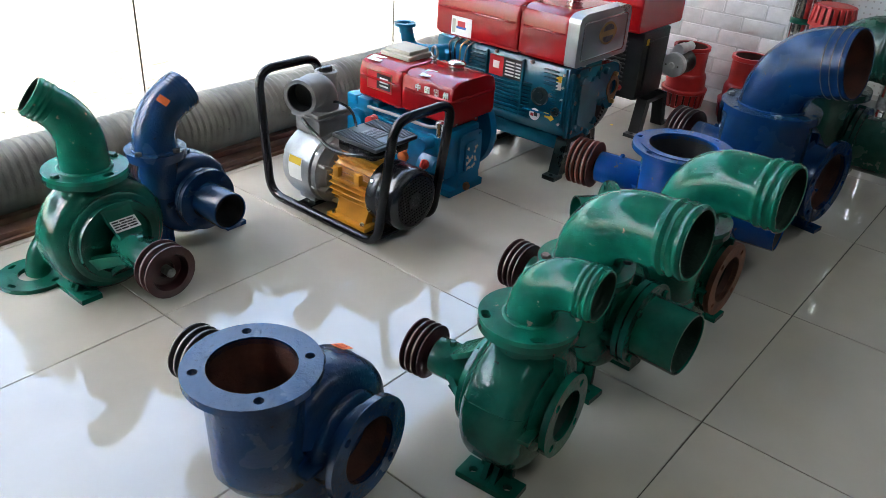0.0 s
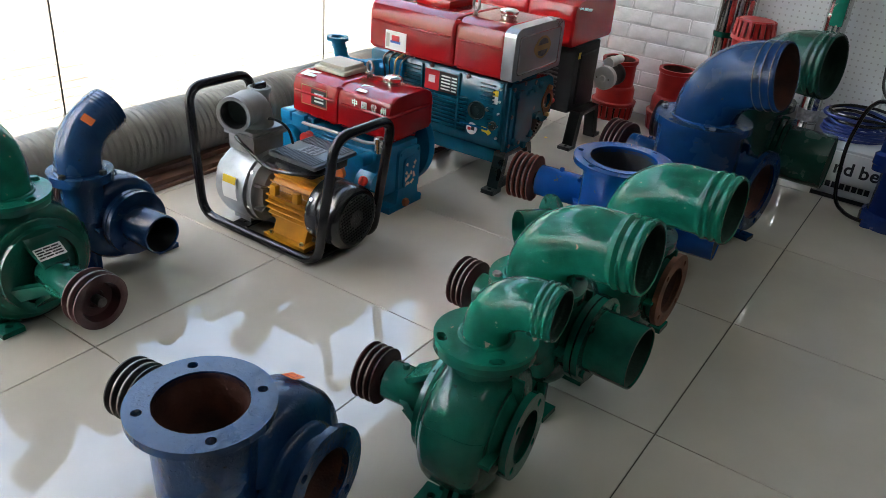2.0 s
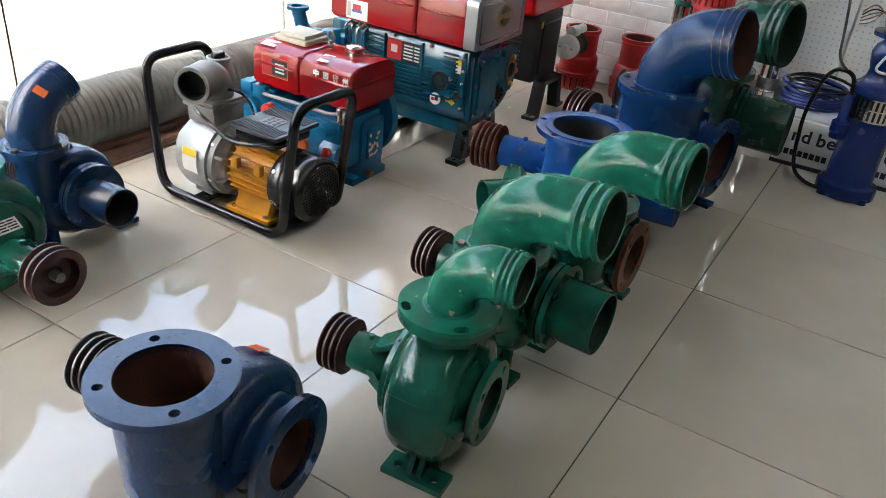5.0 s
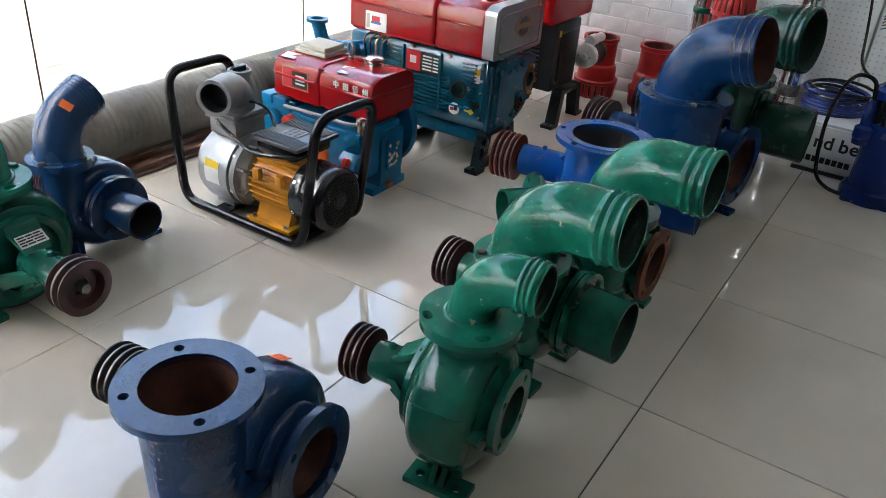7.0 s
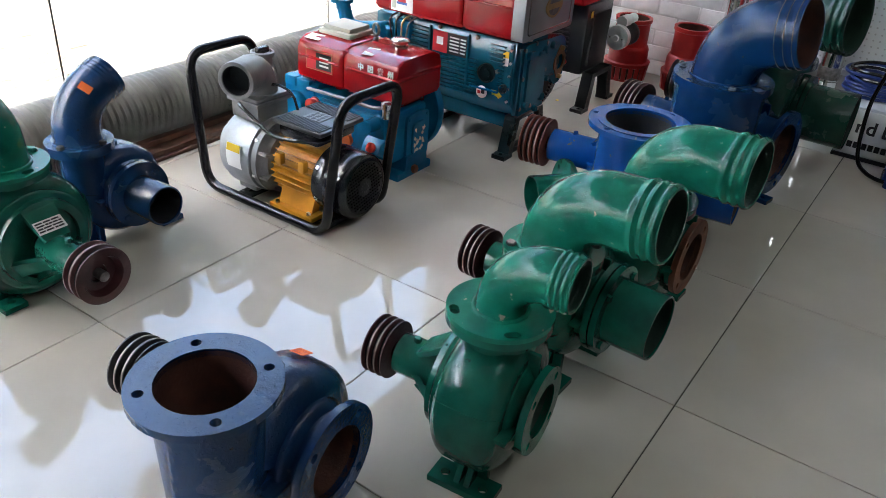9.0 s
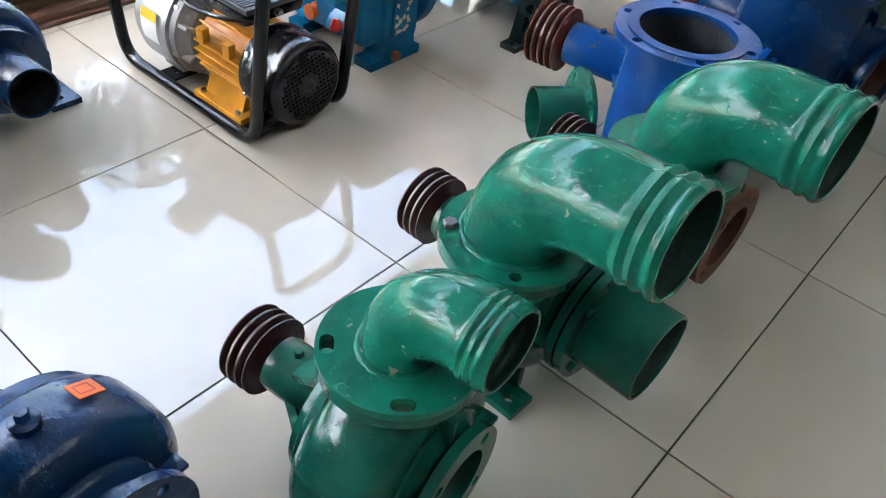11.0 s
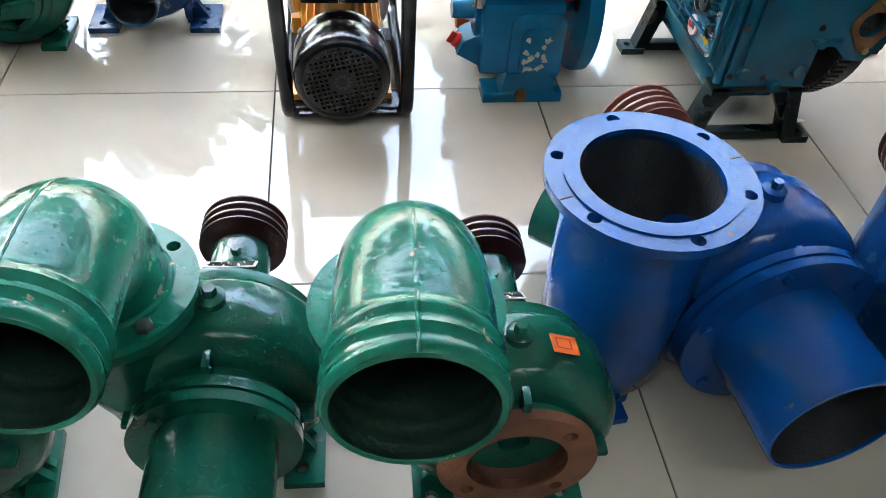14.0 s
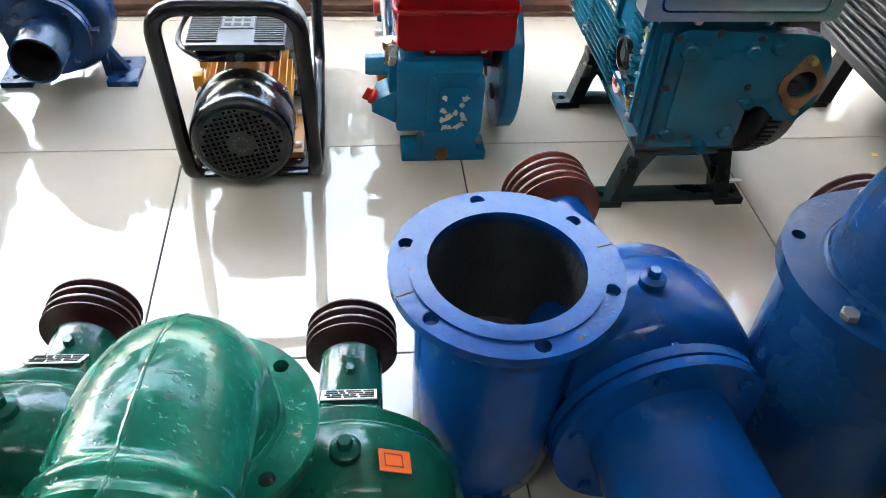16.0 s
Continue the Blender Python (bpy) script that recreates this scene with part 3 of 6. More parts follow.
    if sticker:
        ang, yy, tw = sticker
        mm = Matrix.Translation((0, 0, za)) @ pose(0, 0, 0, 0, 90 - ang, 0) @ Matrix.Translation((0, yy, rv * tw)) @ pose(0, 0, 0, 0, 0, 4)
        bm = B()
        box(bm, -0.018, 0.018, -0.013, 0.013, 0, 0.0015)
        st = part("price_sticker", bm, "orange_sticker", p, "orange paper price sticker")
        st.matrix_basis = mm
        for x0, x1, y0, y1 in ((-0.012, 0.009, 0.007, 0.0082), (-0.012, 0.009, -0.007, -0.0058), (-0.012, -0.0108, -0.007, 0.0082), (0.0078, 0.009, -0.007, 0.0082)):
            bm = B()
            box(bm, x0, x1, y0, y1, 0.001, 0.0019)
            part("pen_line", bm, "redink", st)
    if bend:
        elbow(p, **bend)
    return p

# ---------------------------------------------------------------- setting
X0, X1, Y0, Y1, ZC = -4.8, 2.25, -4.2, 2.13, 2.95


def structure(name, bm, mat, label, category):
    return tagged(part(name, bm, mat), label, category, kind="structure")


bm = B()
box(bm, X0 - 0.2, X1 + 0.2, Y0 - 0.2, Y1 + 0.12, -0.12, -0.004)
floor = structure("floor", bm, "grout", "polished cream porcelain tiles with thin dark joints", "floor")
bm = B()
box(bm, X0 - 0.2, X1 + 0.2, Y0 - 0.2, Y1 + 0.3, ZC, ZC + 0.15)
structure("ceiling", bm, "ceiling", "plain white painted ceiling", "ceiling")
bm = B()
box(bm, X1, X1 + 0.2, 0.60, Y1 + 0.1, 0, ZC)
wall_east = structure("wall_east", bm, "mortar", "white painted brick wall behind the engines", "wall")
bm = B()
box(bm, X1 + 0.03, X1 + 0.2, Y0, 0.60, 0, ZC)
structure("wall_behind_rack", bm, "wall", "plain white wall behind the display rack", "wall")
bm = B()
box(bm, X0 - 0.2, X0, Y0, Y1 + 0.1, 0, ZC)
structure("wall_west", bm, "wall", "plain white painted wall", "wall")
bm = B()
box(bm, X0 - 0.2, X1 + 0.2, Y0 - 0.2, Y0, 0, ZC)
structure("wall_south", bm, "wall", "plain white painted wall", "wall")
bm = B()
box(bm, X0 - 0.2, X1 + 0.2, Y1 - 0.02, Y1 + 0.16, 2.55, ZC)
structure("wall_north", bm, "wall", "white lintel above the shop window", "wall")

# shop window: frame track on the floor, tall panes with dark sealed joints
bm = B()
box(bm, X0, X1, 1.835, 1.90, 0, 0.030, 0.004)
box(bm, X0, X1, 1.885, 1.93, 0, 0.050, 0.004)
box(bm, X0, X1, 1.822, 1.845, 0, 0.012, 0.002)
structure("window_track", bm, "frame", "brown metal window track on the floor edge", "window track")
bm = B()
box(bm, X0, X1, Y1 - 0.03, Y1 + 0.06, 0, 0.05, 0.004)
box(bm, X0, X1, Y1 - 0.03, Y1 + 0.06, 2.50, 2.55, 0.004)
win = structure("window_1", bm, "frame", "tall frameless shop window with sealed pane joints", "window")
JOINTS = [-3.87, -2.60, -1.325, -0.05, 1.225]
edges = [X0, *JOINTS, X1]
for a, b in zip(edges, edges[1:]):
    bm = B()
    box(bm, a + 0.003, b - 0.003, Y1, Y1 + 0.010, 0.05, 2.50)
    ob = part("pane", bm, "glass", win, "clear dusty glass pane")
    ob.visible_shadow = False
for j in JOINTS:
    bm = B()
    box(bm, j - 0.0028, j + 0.0028, Y1 - 0.002, Y1 + 0.012, 0.05, 2.50)
    part("pane_joint", bm, "ink", win, "dark silicone joint")

# outside ground
bm = B()
box(bm, -400, 400, Y1 + 0.16, 800, -0.30, -0.062)
structure("ground", bm, "ground", "bright sandy ground outside in the sun", "ground")
# trees across the pavement


def tree(x, y, height, spread, seed):
    rn = random.Random(seed)
    t = thing("tree", pose(x, y, -0.06), "leafy green street tree with a rounded uneven crown", "tree", "trees across the pavement")
    fork = height * 0.36
    bm = B()
    sweep(bm, [(0, 0, 0), (0.02, 0.01, fork * 0.5), (0.05, -0.03, fork), (0.02, 0.03, height * 0.72)], [0.17, 0.13, 0.10, 0.03], 12)
    part("trunk", bm, "bark", t)
    tips = [(Vector((0, 0, height * 0.84)), spread * 0.40)]
    for k in range(8):
        a = 2 * math.pi * k / 8 + rn.uniform(-0.3, 0.3)
        tip = Vector((math.cos(a) * spread * rn.uniform(0.45, 0.75), math.sin(a) * spread * rn.uniform(0.45, 0.75), height * rn.uniform(0.38, 0.86)))
        bm = B()
        sweep(bm, rounded([(0.03, 0, fork * rn.uniform(0.8, 1.2)), tip * 0.5 + Vector((0, 0, fork * 0.35)), tip], 0.5, 5), [0.07 - 0.0075 * q for q in range(8)], 8)
        part("limb", bm, "bark", t)
        tips.append((tip, spread * rn.uniform(0.28, 0.42)))
    verts, faces = [], []
    for c, r in tips:
        for _ in range(620):
            d = Vector((rn.gauss(0, 1), rn.gauss(0, 1), rn.gauss(0, 0.8))).normalized() * r * rn.random() ** 0.4
            o = c + d
            u = Vector((rn.gauss(0, 1), rn.gauss(0, 1), rn.gauss(0, 1))).normalized() * rn.uniform(0.09, 0.19)
            v = u.orthogonal().normalized() * rn.uniform(0.06, 0.11)
            q = len(verts)
            verts += [o - u, o + v, o + u, o - v]
            faces.append((q, q + 1, q + 2, q + 3))
    me = bpy.data.meshes.new("crown")
    me.from_pydata(verts, [], faces)
    me.materials.append(M["leaf"])
    ob = new("crown", me)
    ob.parent = t


for k, (tx, ty, th, ts) in enumerate(((-8.6, 10.6, 7.0, 2.3), (-5.6, 10.2, 6.6, 2.3), (-2.7, 10.7, 7.1, 2.3), (0.4, 10.2, 6.6, 2.3), (3.3, 10.8, 7.4, 2.4), (6.3, 10.3, 6.7, 2.3), (9.3, 10.9, 7.5, 2.4), (12.4, 10.3, 6.8, 2.3), (15.5, 10.6, 7.3, 2.4))):
    tree(tx, ty, th, ts, k)

# ceiling light panels
for lx, ly in ((-0.9, -1.3), (1.0, -1.3)):
    lamp = thing("ceiling_light", pose(lx, ly, 2.95), "flat white rectangular ceiling light panel", "ceiling light", "ceiling lights")
    bm = B()
    plate(bm, [(-0.62, -0.32), (0.62, -0.32), (0.62, 0.32), (-0.62, 0.32)], [[(-0.58, -0.28), (0.58, -0.28), (0.58, 0.28), (-0.58, 0.28)]], 0.012, Matrix.Translation((0, 0, -0.012)))
    part("frame", bm, "panel", lamp)
    bm = B()
    box(bm, -0.58, 0.58, -0.28, 0.28, -0.006, -0.001)
    part("diffuser", bm, "lamp", lamp, "glowing white diffuser")

# big ribbed hose lying along the window
hose = thing("suction_hose", pose(0, 2.0, 0), "thick grey dusty ribbed suction hose lying along the window", "hose")
bm = B()
n_h = int((X1 - X0) / 0.0065)
rings = []
rn = random.Random(4)
for i in range(n_h):
    x = X0 + 0.02 + (X1 - X0 - 0.04) * i / (n_h - 1)
    sag = 0.004 * math.sin(x * 2.1) + 0.003 * math.sin(x * 5.3 + 1)
    rg = []
    for j in range(40):
        a = 2 * math.pi * j / 40
        ph = (x / 0.026 + j / 40)
        r = 0.113 + 0.0062 * (0.5 + 0.5 * math.cos(2 * math.pi * ph)) + 0.0015 * noise.noise(Vector((x * 9, a * 2, 0)))
        if math.sin(a) < 0.10:
            r = 0.113 + 0.0012 * math.cos(2 * math.pi * ph)
        rg.append(Vector((x, r * math.cos(a) * 0.98, 0.118 + sag * 0.3 + r * math.sin(a))))
    rings.append(rg)
loft(bm, rings)
part("hose_body", bm, "hose", hose)

# ---------------------------------------------------------------- pumps, front row
FR = "pumps in the front row"
pump("belt_pump", "dull blue cast-iron belt pump with open rusty flanges and orange sticker", "blue_old", (-0.863, 0.466), 6, 0.165, 0.150, 0.066, 0.147, 0.388, 0.113, 0.073, 4, 52, 0.092,
     -0.125, 0.105, 0.066, 0.320, 0.062, 0.055, FR, bore="rust", sticker=(62, 0.0, 0.99), nameplate=True, pmat="pulley_black")
pump("belt_pump", "green cast-iron belt pump with small welded outlet bend", "green_old", (-0.384, 0.256), 5, 0.160, 0.148, 0.066, 0.004, 0.345, 0.098, 0.05, 4, 40, 0.084,
     -0.105, 0.088, 0.054, 0.238, 0.061, 0.046, FR, bore="greenbore", slotted=0.006, sticker=(44, 0.004, 1.018), nameplate=False, flare=0.75, cover=0.78, feet=((-0.128, -0.072, -0.075, 0.058), (0.072, 0.118, -0.075, 0.058)),
     bend=dict(mat="green", bore_mat="greenbore", c=(-0.004, 0), H=0.345, r0=0.046, r1=0.050, lead=0.004, R=0.094, angle=90, tail=0.042, heading=-92, fr=0.098, holes=4, a0=40, bc=0.084, slotted=0.006, ribs=3, rib=0.003, ribgap=0.011, bolts=False))
pump("belt_pump", "green belt pump with wide welded bend and plain suction pipe", "green_old", (-0.127, 0.287), -2, 0.190, 0.140, 0.062, 0.113, 0.345, 0.104, 0.066, 4, 40, 0.088,
     -0.098, 0.102, 0.066, 0.242, 0.063, 0.046, FR, bore="greenbore", stub=(0.118, 0.074),
     bend=dict(mat="green", bore_mat="greenbore", c=(-0.113, 0), H=0.345, r0=0.070, r1=0.0725, lead=0.002, R=0.122, angle=86, tail=0.112, heading=-90, fr=0.104, holes=4, a0=40, bc=0.088, ribs=3, rib=0.0055, ribgap=0.020, bolts=(1, 3)))
pump("belt_pump", "green belt pump with wide bend and rusty open suction flange", "green_old", (0.208, 0.221), -2, 0.176, 0.140, 0.062, 0.134, 0.360, 0.110, 0.070, 4, 44, 0.094,
     -0.092, 0.098, 0.062, 0.264, 0.063, 0.046, FR, bore="rust", face="rust_face", sticker=(68, -0.012, 0.985),
     bend=dict(mat="green", bore_mat="greenbore", c=(-0.134, 0), H=0.360, r0=0.070, r1=0.0735, lead=0.002, R=0.118, angle=88, tail=0.108, heading=-92, fr=0.110, holes=4, a0=44, bc=0.094, ribs=3, rib=0.0055, ribgap=0.020, bolts=(1,)))
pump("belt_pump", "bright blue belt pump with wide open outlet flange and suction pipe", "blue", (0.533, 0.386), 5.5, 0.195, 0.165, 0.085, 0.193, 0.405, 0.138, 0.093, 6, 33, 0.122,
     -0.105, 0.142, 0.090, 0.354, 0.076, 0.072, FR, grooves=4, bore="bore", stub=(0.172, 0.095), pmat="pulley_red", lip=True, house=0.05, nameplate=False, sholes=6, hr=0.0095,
     feet=((-0.250, -0.175, -0.11, 0.07), (0.10, 0.17, -0.07, 0.10)), neck_low=0.11, column=0.104)
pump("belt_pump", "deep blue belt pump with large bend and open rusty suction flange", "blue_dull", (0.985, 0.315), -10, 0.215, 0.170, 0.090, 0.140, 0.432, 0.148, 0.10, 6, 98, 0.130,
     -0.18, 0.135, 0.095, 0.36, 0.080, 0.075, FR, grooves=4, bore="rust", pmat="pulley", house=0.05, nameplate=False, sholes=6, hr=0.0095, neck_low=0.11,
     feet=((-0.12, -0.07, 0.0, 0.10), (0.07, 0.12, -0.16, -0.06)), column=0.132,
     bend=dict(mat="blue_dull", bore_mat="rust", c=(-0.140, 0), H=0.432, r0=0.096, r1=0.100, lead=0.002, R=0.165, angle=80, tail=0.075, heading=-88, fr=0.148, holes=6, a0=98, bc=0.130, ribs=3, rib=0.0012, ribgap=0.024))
pump("belt_pump", "dark green belt pump with large bend and suction pipe", "green_dark", (1.435, 0.270), 0, 0.205, 0.160, 0.080, 0.165, 0.415, 0.135, 0.09, 6, 20, 0.118,
     -0.10, 0.125, 0.085, 0.36, 0.075, 0.06, FR, bore="greenbore", house=0.05, nameplate=False, stub=(0.175, 0.100), sholes=6, neck_low=0.10,
     bend=dict(mat="green_dark", bore_mat="greenbore", c=(-0.165, 0), H=0.415, r0=0.092, r1=0.105, lead=0.004, R=0.150, angle=86, tail=0.085, heading=-102, fr=0.135, holes=6, a0=20, bc=0.118, ribs=3, rib=0.004, ribgap=0.022))

# ---------------------------------------------------------------- pumps, back row
BR = "pumps by the window"
pump("belt_pump", "green belt pump facing into the room with leaning outlet bend", "green_old", (-0.62, 1.45), 180, 0.158, 0.156, 0.068, -0.015, 0.330, 0.103, 0.05, 4, 10, 0.082,
     -0.12, 0.09, 0.05, 0.292, 0.068, 0.050, BR, grooves=2, bore="greenbore", slotted=0.006, flare=0.6, cover=0.80,
     bend=dict(mat="green", bore_mat="greenbore", c=(0.015, 0), H=0.330, r0=0.061, r1=0.049, lead=0.055, R=0.135, angle=52, tail=0.052, heading=-24, fr=0.103, holes=4, a0=10, bc=0.086, slotted=0.006, ribs=3, rib=0.003, ribgap=0.012, bolts=True, bmat="green_old"))
pump("belt_pump", "dull blue pump with short bend and worn suction pipe", "blue_old", (-0.384, 1.520), 0, 0.150, 0.125, 0.055, 0.086, 0.295, 0.083, 0.045, 4, 20, 0.070,
     -0.085, 0.090, 0.05, 0.20, 0.05, 0.04, BR, bore="rust", stub=(0.120, 0.054), nameplate=False, hr=0.007,
     feet=((-0.155, -0.085, -0.06, 0.06), (0.085, 0.155, -0.06, 0.06)),
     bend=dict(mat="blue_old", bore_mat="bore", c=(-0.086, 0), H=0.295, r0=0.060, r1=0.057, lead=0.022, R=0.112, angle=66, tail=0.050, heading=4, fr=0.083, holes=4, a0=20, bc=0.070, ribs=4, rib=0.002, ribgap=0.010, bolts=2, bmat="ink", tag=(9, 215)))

# ---------------------------------------------------------------- machines by the window
FACE_W = Matrix(((0, 0, -1, 0), (-1, 0, 0, 0), (0, 1, 0, 0), (0, 0, 0, 1)))   # a sheet that faces west
FACE_S = pose(0, 0, 0, 90, 0, 0)                                               # a sheet that faces south


def rig(name, bx, by, label, category, group=""):
    """A thing at (bx, by), and a function that links its parts, built in the place's own axes."""
    t = thing(name, pose(bx, by, 0), label, category, group)
    shift = Matrix.Translation((-bx, -by, 0))

    def add(pname, bm, mat, plabel="", parent=None):
        return part(pname, bm, mat, parent or t, plabel, None if parent else shift)
    return t, add


def bolt_on(add, name, at, r, h, m, mat="bolt", parent=None, n=6):
    bm = B()
    lathe(bm, [(r, 0), (r, h * 0.8), (r * 0.85, h)], Matrix.Translation(at) @ m, n)
    return add(name, bm, mat, "", parent)


# motor pump in its carrying frame
fp, add = rig("motor_pump", 0.17, 1.36, "silver and orange electric water pump in a black tubular frame", "water pump")
xl, xr = 0.037, 0.288
loop = [(xl, 1.36, 0.016), (xl, 1.095, 0.016), (xl - 0.004, 1.030, 0.425), (xr - 0.010, 1.030, 0.425), (xr, 1.095, 0.016), (xr, 1.59, 0.016), (xr, 1.625, 0.425), (xl, 1.625, 0.425), (xl, 1.59, 0.016), (xl, 1.36, 0.016)]
bm = B()
sweep(bm, rounded(loop, 0.062, 8), 0.0145, 16)
frame_ob = add("tube_frame", bm, "black", "bent black painted steel tube")
for y in (1.155, 1.44):
    bm = B()
    plate(bm, [(xl, y - 0.028), (xr, y - 0.028), (xr, y + 0.028), (xl, y + 0.028)], [ring(0.006, 10, xl + 0.04, y), ring(0.006, 10, xr - 0.04, y)], 0.005, Matrix.Translation((0, 0, 0.018)))
    add("cross_plate", bm, "black")
bm = B()
box(bm, xl + 0.02, xr - 0.02, 1.11, 1.125, 0.012, 0.020, 0.002)
add("cross_bar", bm, "black")
mx, mz = 0.152, 0.139
Mm = Matrix.Translation((mx, 0, mz)) @ TO_Y
bm = B()
lathe(bm, [(0.074, 1.14), (0.074, 1.335)], Mm, 40)
body = add("motor_body", bm, "orange", "orange finned motor casing")
for i in range(26):
    a = 2 * math.pi * i / 26
    if abs(math.cos(a)) < 0.25 and math.sin(a) < 0:
        continue
    bm = B()
    v = box(bm, 0.072, 0.092, -0.0022, 0.0022, 1.145, 1.33, 0.001, 1)
    turned(bm, v, Mm @ pose(0, 0, 0, 0, 0, math.degrees(a)))
    add("cooling_fin", bm, "orange", "", body)
for sx in (-1, 1):
    bm = B()
    box(bm, mx + sx * 0.052, mx + sx * 0.108, 1.155, 1.325, 0.024, 0.040, 0.003)
    loft(bm, [[Vector((mx + sx * 0.056, y, 0.036)), Vector((mx + sx * 0.088, y, 0.036)), Vector((mx + sx * 0.066, y, 0.095)), Vector((mx + sx * 0.04, y, 0.095))] for y in (1.175, 1.305)])
    ft = add("motor_foot", bm, "orange")
    for y in (1.178, 1.302):
        bolt_on(add, "bolt", (mx + sx * 0.096, y, 0.040), 0.007, 0.009, Matrix(), "steel", ft)
# lugs on the flank
for y in (1.20, 1.29):
    bm = B()
    box(bm, mx - 0.100, mx - 0.080, y - 0.012, y + 0.012, mz + 0.03, mz + 0.065, 0.004)
    add("lug", bm, "orange", "", body)
bm = B()
lathe(bm, [(0.096, 1.165), (0.099, 1.155), (0.099, 1.128), (0.0965, 1.124), (0.099, 1.120), (0.098, 1.062), (0.094, 1.052), (0.086, 1.046), (0.080, 1.045), (0.080, 1.055), (0.03, 1.055)], Mm, 48, True, True)
cowl = add("fan_cowl", bm, "plastic", "glossy black fan cowl")
# perforated grille: real holes
bm = B()
holes_g = []
for i in range(-7, 8):
    for j in range(-7, 8):
        u, v = i * 0.0104, j * 0.0104
        if 0.028 < math.hypot(u, v) < 0.074:
            holes_g.append([(u - 0.0036, v - 0.0036), (u + 0.0036, v - 0.0036), (u + 0.0036, v + 0.0036), (u - 0.0036, v + 0.0036)])
plate(bm, ring(0.081, 40), holes_g, 0.003, Matrix.Translation((mx, 1.049, mz)) @ TO_MY @ pose(0, 0, 0, 0, 0, 12))
grille = add("grille", bm, "mesh", "perforated black fan grille", cowl)
bm = B()
lathe(bm, [(0.082, 1.060), (0.002, 1.060)], Mm, 40, False, True)
add("grille_shadow_plate", bm, "ink", "", cowl)
for k in range(10):
    a = 2 * math.pi * k / 10
    bm = B()
    v = box(bm, 0.011, 0.017, -0.0025, 0.0025, 0, 0.001)
    turned(bm, v, Matrix.Translation((mx, 1.0455, mz)) @ TO_MY @ pose(0, 0, 0, 0, 0, math.degrees(a)))
    add("mould_mark", bm, "grey_plastic", "", cowl)
for a in (35, 145, 200, -20):
    bolt_on(add, "screw", (mx + 0.097 * math.cos(radians(a)), 1.150, mz + 0.097 * math.sin(radians(a))), 0.006, 0.006, Matrix.Rotation(radians(90 - a), 4, "Y"), "steel", cowl, 10)
# terminal box
bm = B()
box(bm, mx - 0.080, mx + 0.080, 1.150, 1.300, 0.252, 0.292, 0.012)
tb = add("terminal_box", bm, "plastic", "black terminal box with ribbed lid")
bm = B()
box(bm, mx - 0.092, mx + 0.092, 1.128, 1.312, 0.290, 0.304, 0.006)
lid = add("lid", bm, "grey_plastic", "", tb)
for i in range(19):
    y = 1.140 + i * 0.0087
    for x0, x1 in ((mx - 0.088, mx - 0.034), (mx + 0.034, mx + 0.088)):
        bm = B()
        box(bm, x0, x1, y, y + 0.004, 0.303, 0.3072)
        add("lid_rib", bm, "grey_plastic", "", tb)
bm = B()
box(bm, mx - 0.03, mx + 0.03, 1.19, 1.255, 0.303, 0.3065)
pl = add("rating_plate", bm, "bolt", "printed silver rating plate", tb)
for i in range(3):
    for j in range(3):
        bm = B()
        box(bm, mx - 0.025 + j * 0.018, mx - 0.012 + j * 0.018, 1.198 + i * 0.018, 1.208 + i * 0.018, 0.306, 0.3072)
        add("print_line", bm, "ink", "", tb)
bolt_on(add, "cable_gland", (mx + 0.004, 1.150, 0.268), 0.009, 0.012, TO_MY, "steel", tb)
bm = B()
sweep(bm, rounded([(mx - 0.02, 1.152, 0.272), (mx - 0.06, 1.135, 0.268), (mx - 0.115, 1.18, 0.275), (mx - 0.125, 1.28, 0.265), (mx - 0.10, 1.36, 0.275), (mx - 0.105, 1.43, 0.315), (mx - 0.07, 1.47, 0.30)], 0.05), 0.0055, 10)
add("power_cable", bm, "plastic", "black motor cable")
bm = B()
sweep(bm, rounded([(mx + 0.0, 1.30, 0.30), (mx + 0.02, 1.34, 0.345), (mx + 0.005, 1.40, 0.36), (mx - 0.01, 1.43, 0.34)], 0.04), 0.004, 8)
add("thin_cable", bm, "plastic")
# pump end
bm = B()
lathe(bm, [(0.060, 1.335), (0.088, 1.345), (0.098, 1.365), (0.112, 1.372), (0.112, 1.392), (0.104, 1.396)], Mm, 40)
adapter = add("adapter", bm, "alu_dark", "grey cast adapter with ribs")
for k in range(8):
    a = 2 * math.pi * (k + 0.5) / 8
    bm = B()
    v = box(bm, 0.05, 0.108, -0.005, 0.005, 1.338, 1.374, 0.002, 1)
    turned(bm, v, Mm @ pose(0, 0, 0, 0, 0, math.degrees(a)))
    add("adapter_rib", bm, "alu_dark", "", adapter)
bm = B()
lathe(bm, [(0.106, 1.394), (0.118, 1.398), (0.120, 1.42), (0.121, 1.50), (0.112, 1.525), (0.09, 1.535), (0.06, 1.545), (0.058, 1.585), (0.05, 1.585), (0.05, 1.56), (0.01, 1.55)], Mm, 48)
vol = add("pump_casing", bm, "alu", "silver cast-aluminium pump casing")
for a in range(20, 380, 60):
    bolt_on(add, "bolt", (mx + 0.108 * math.cos(radians(a)), 1.394, mz + 0.108 * math.sin(radians(a))), 0.007, 0.012, TO_MY, "steel", vol)
bm = B()
box(bm, mx - 0.062, mx + 0.062, 1.402, 1.515, 0.25, 0.302, 0.008)
box(bm, mx - 0.072, mx + 0.072, 1.394, 1.523, 0.300, 0.312, 0.004)
add("outlet_block", bm, "alu_dark", "", vol)
bm = B()
box(bm, mx - 0.070, mx + 0.070, 1.396, 1.521, 0.314, 0.326, 0.004)
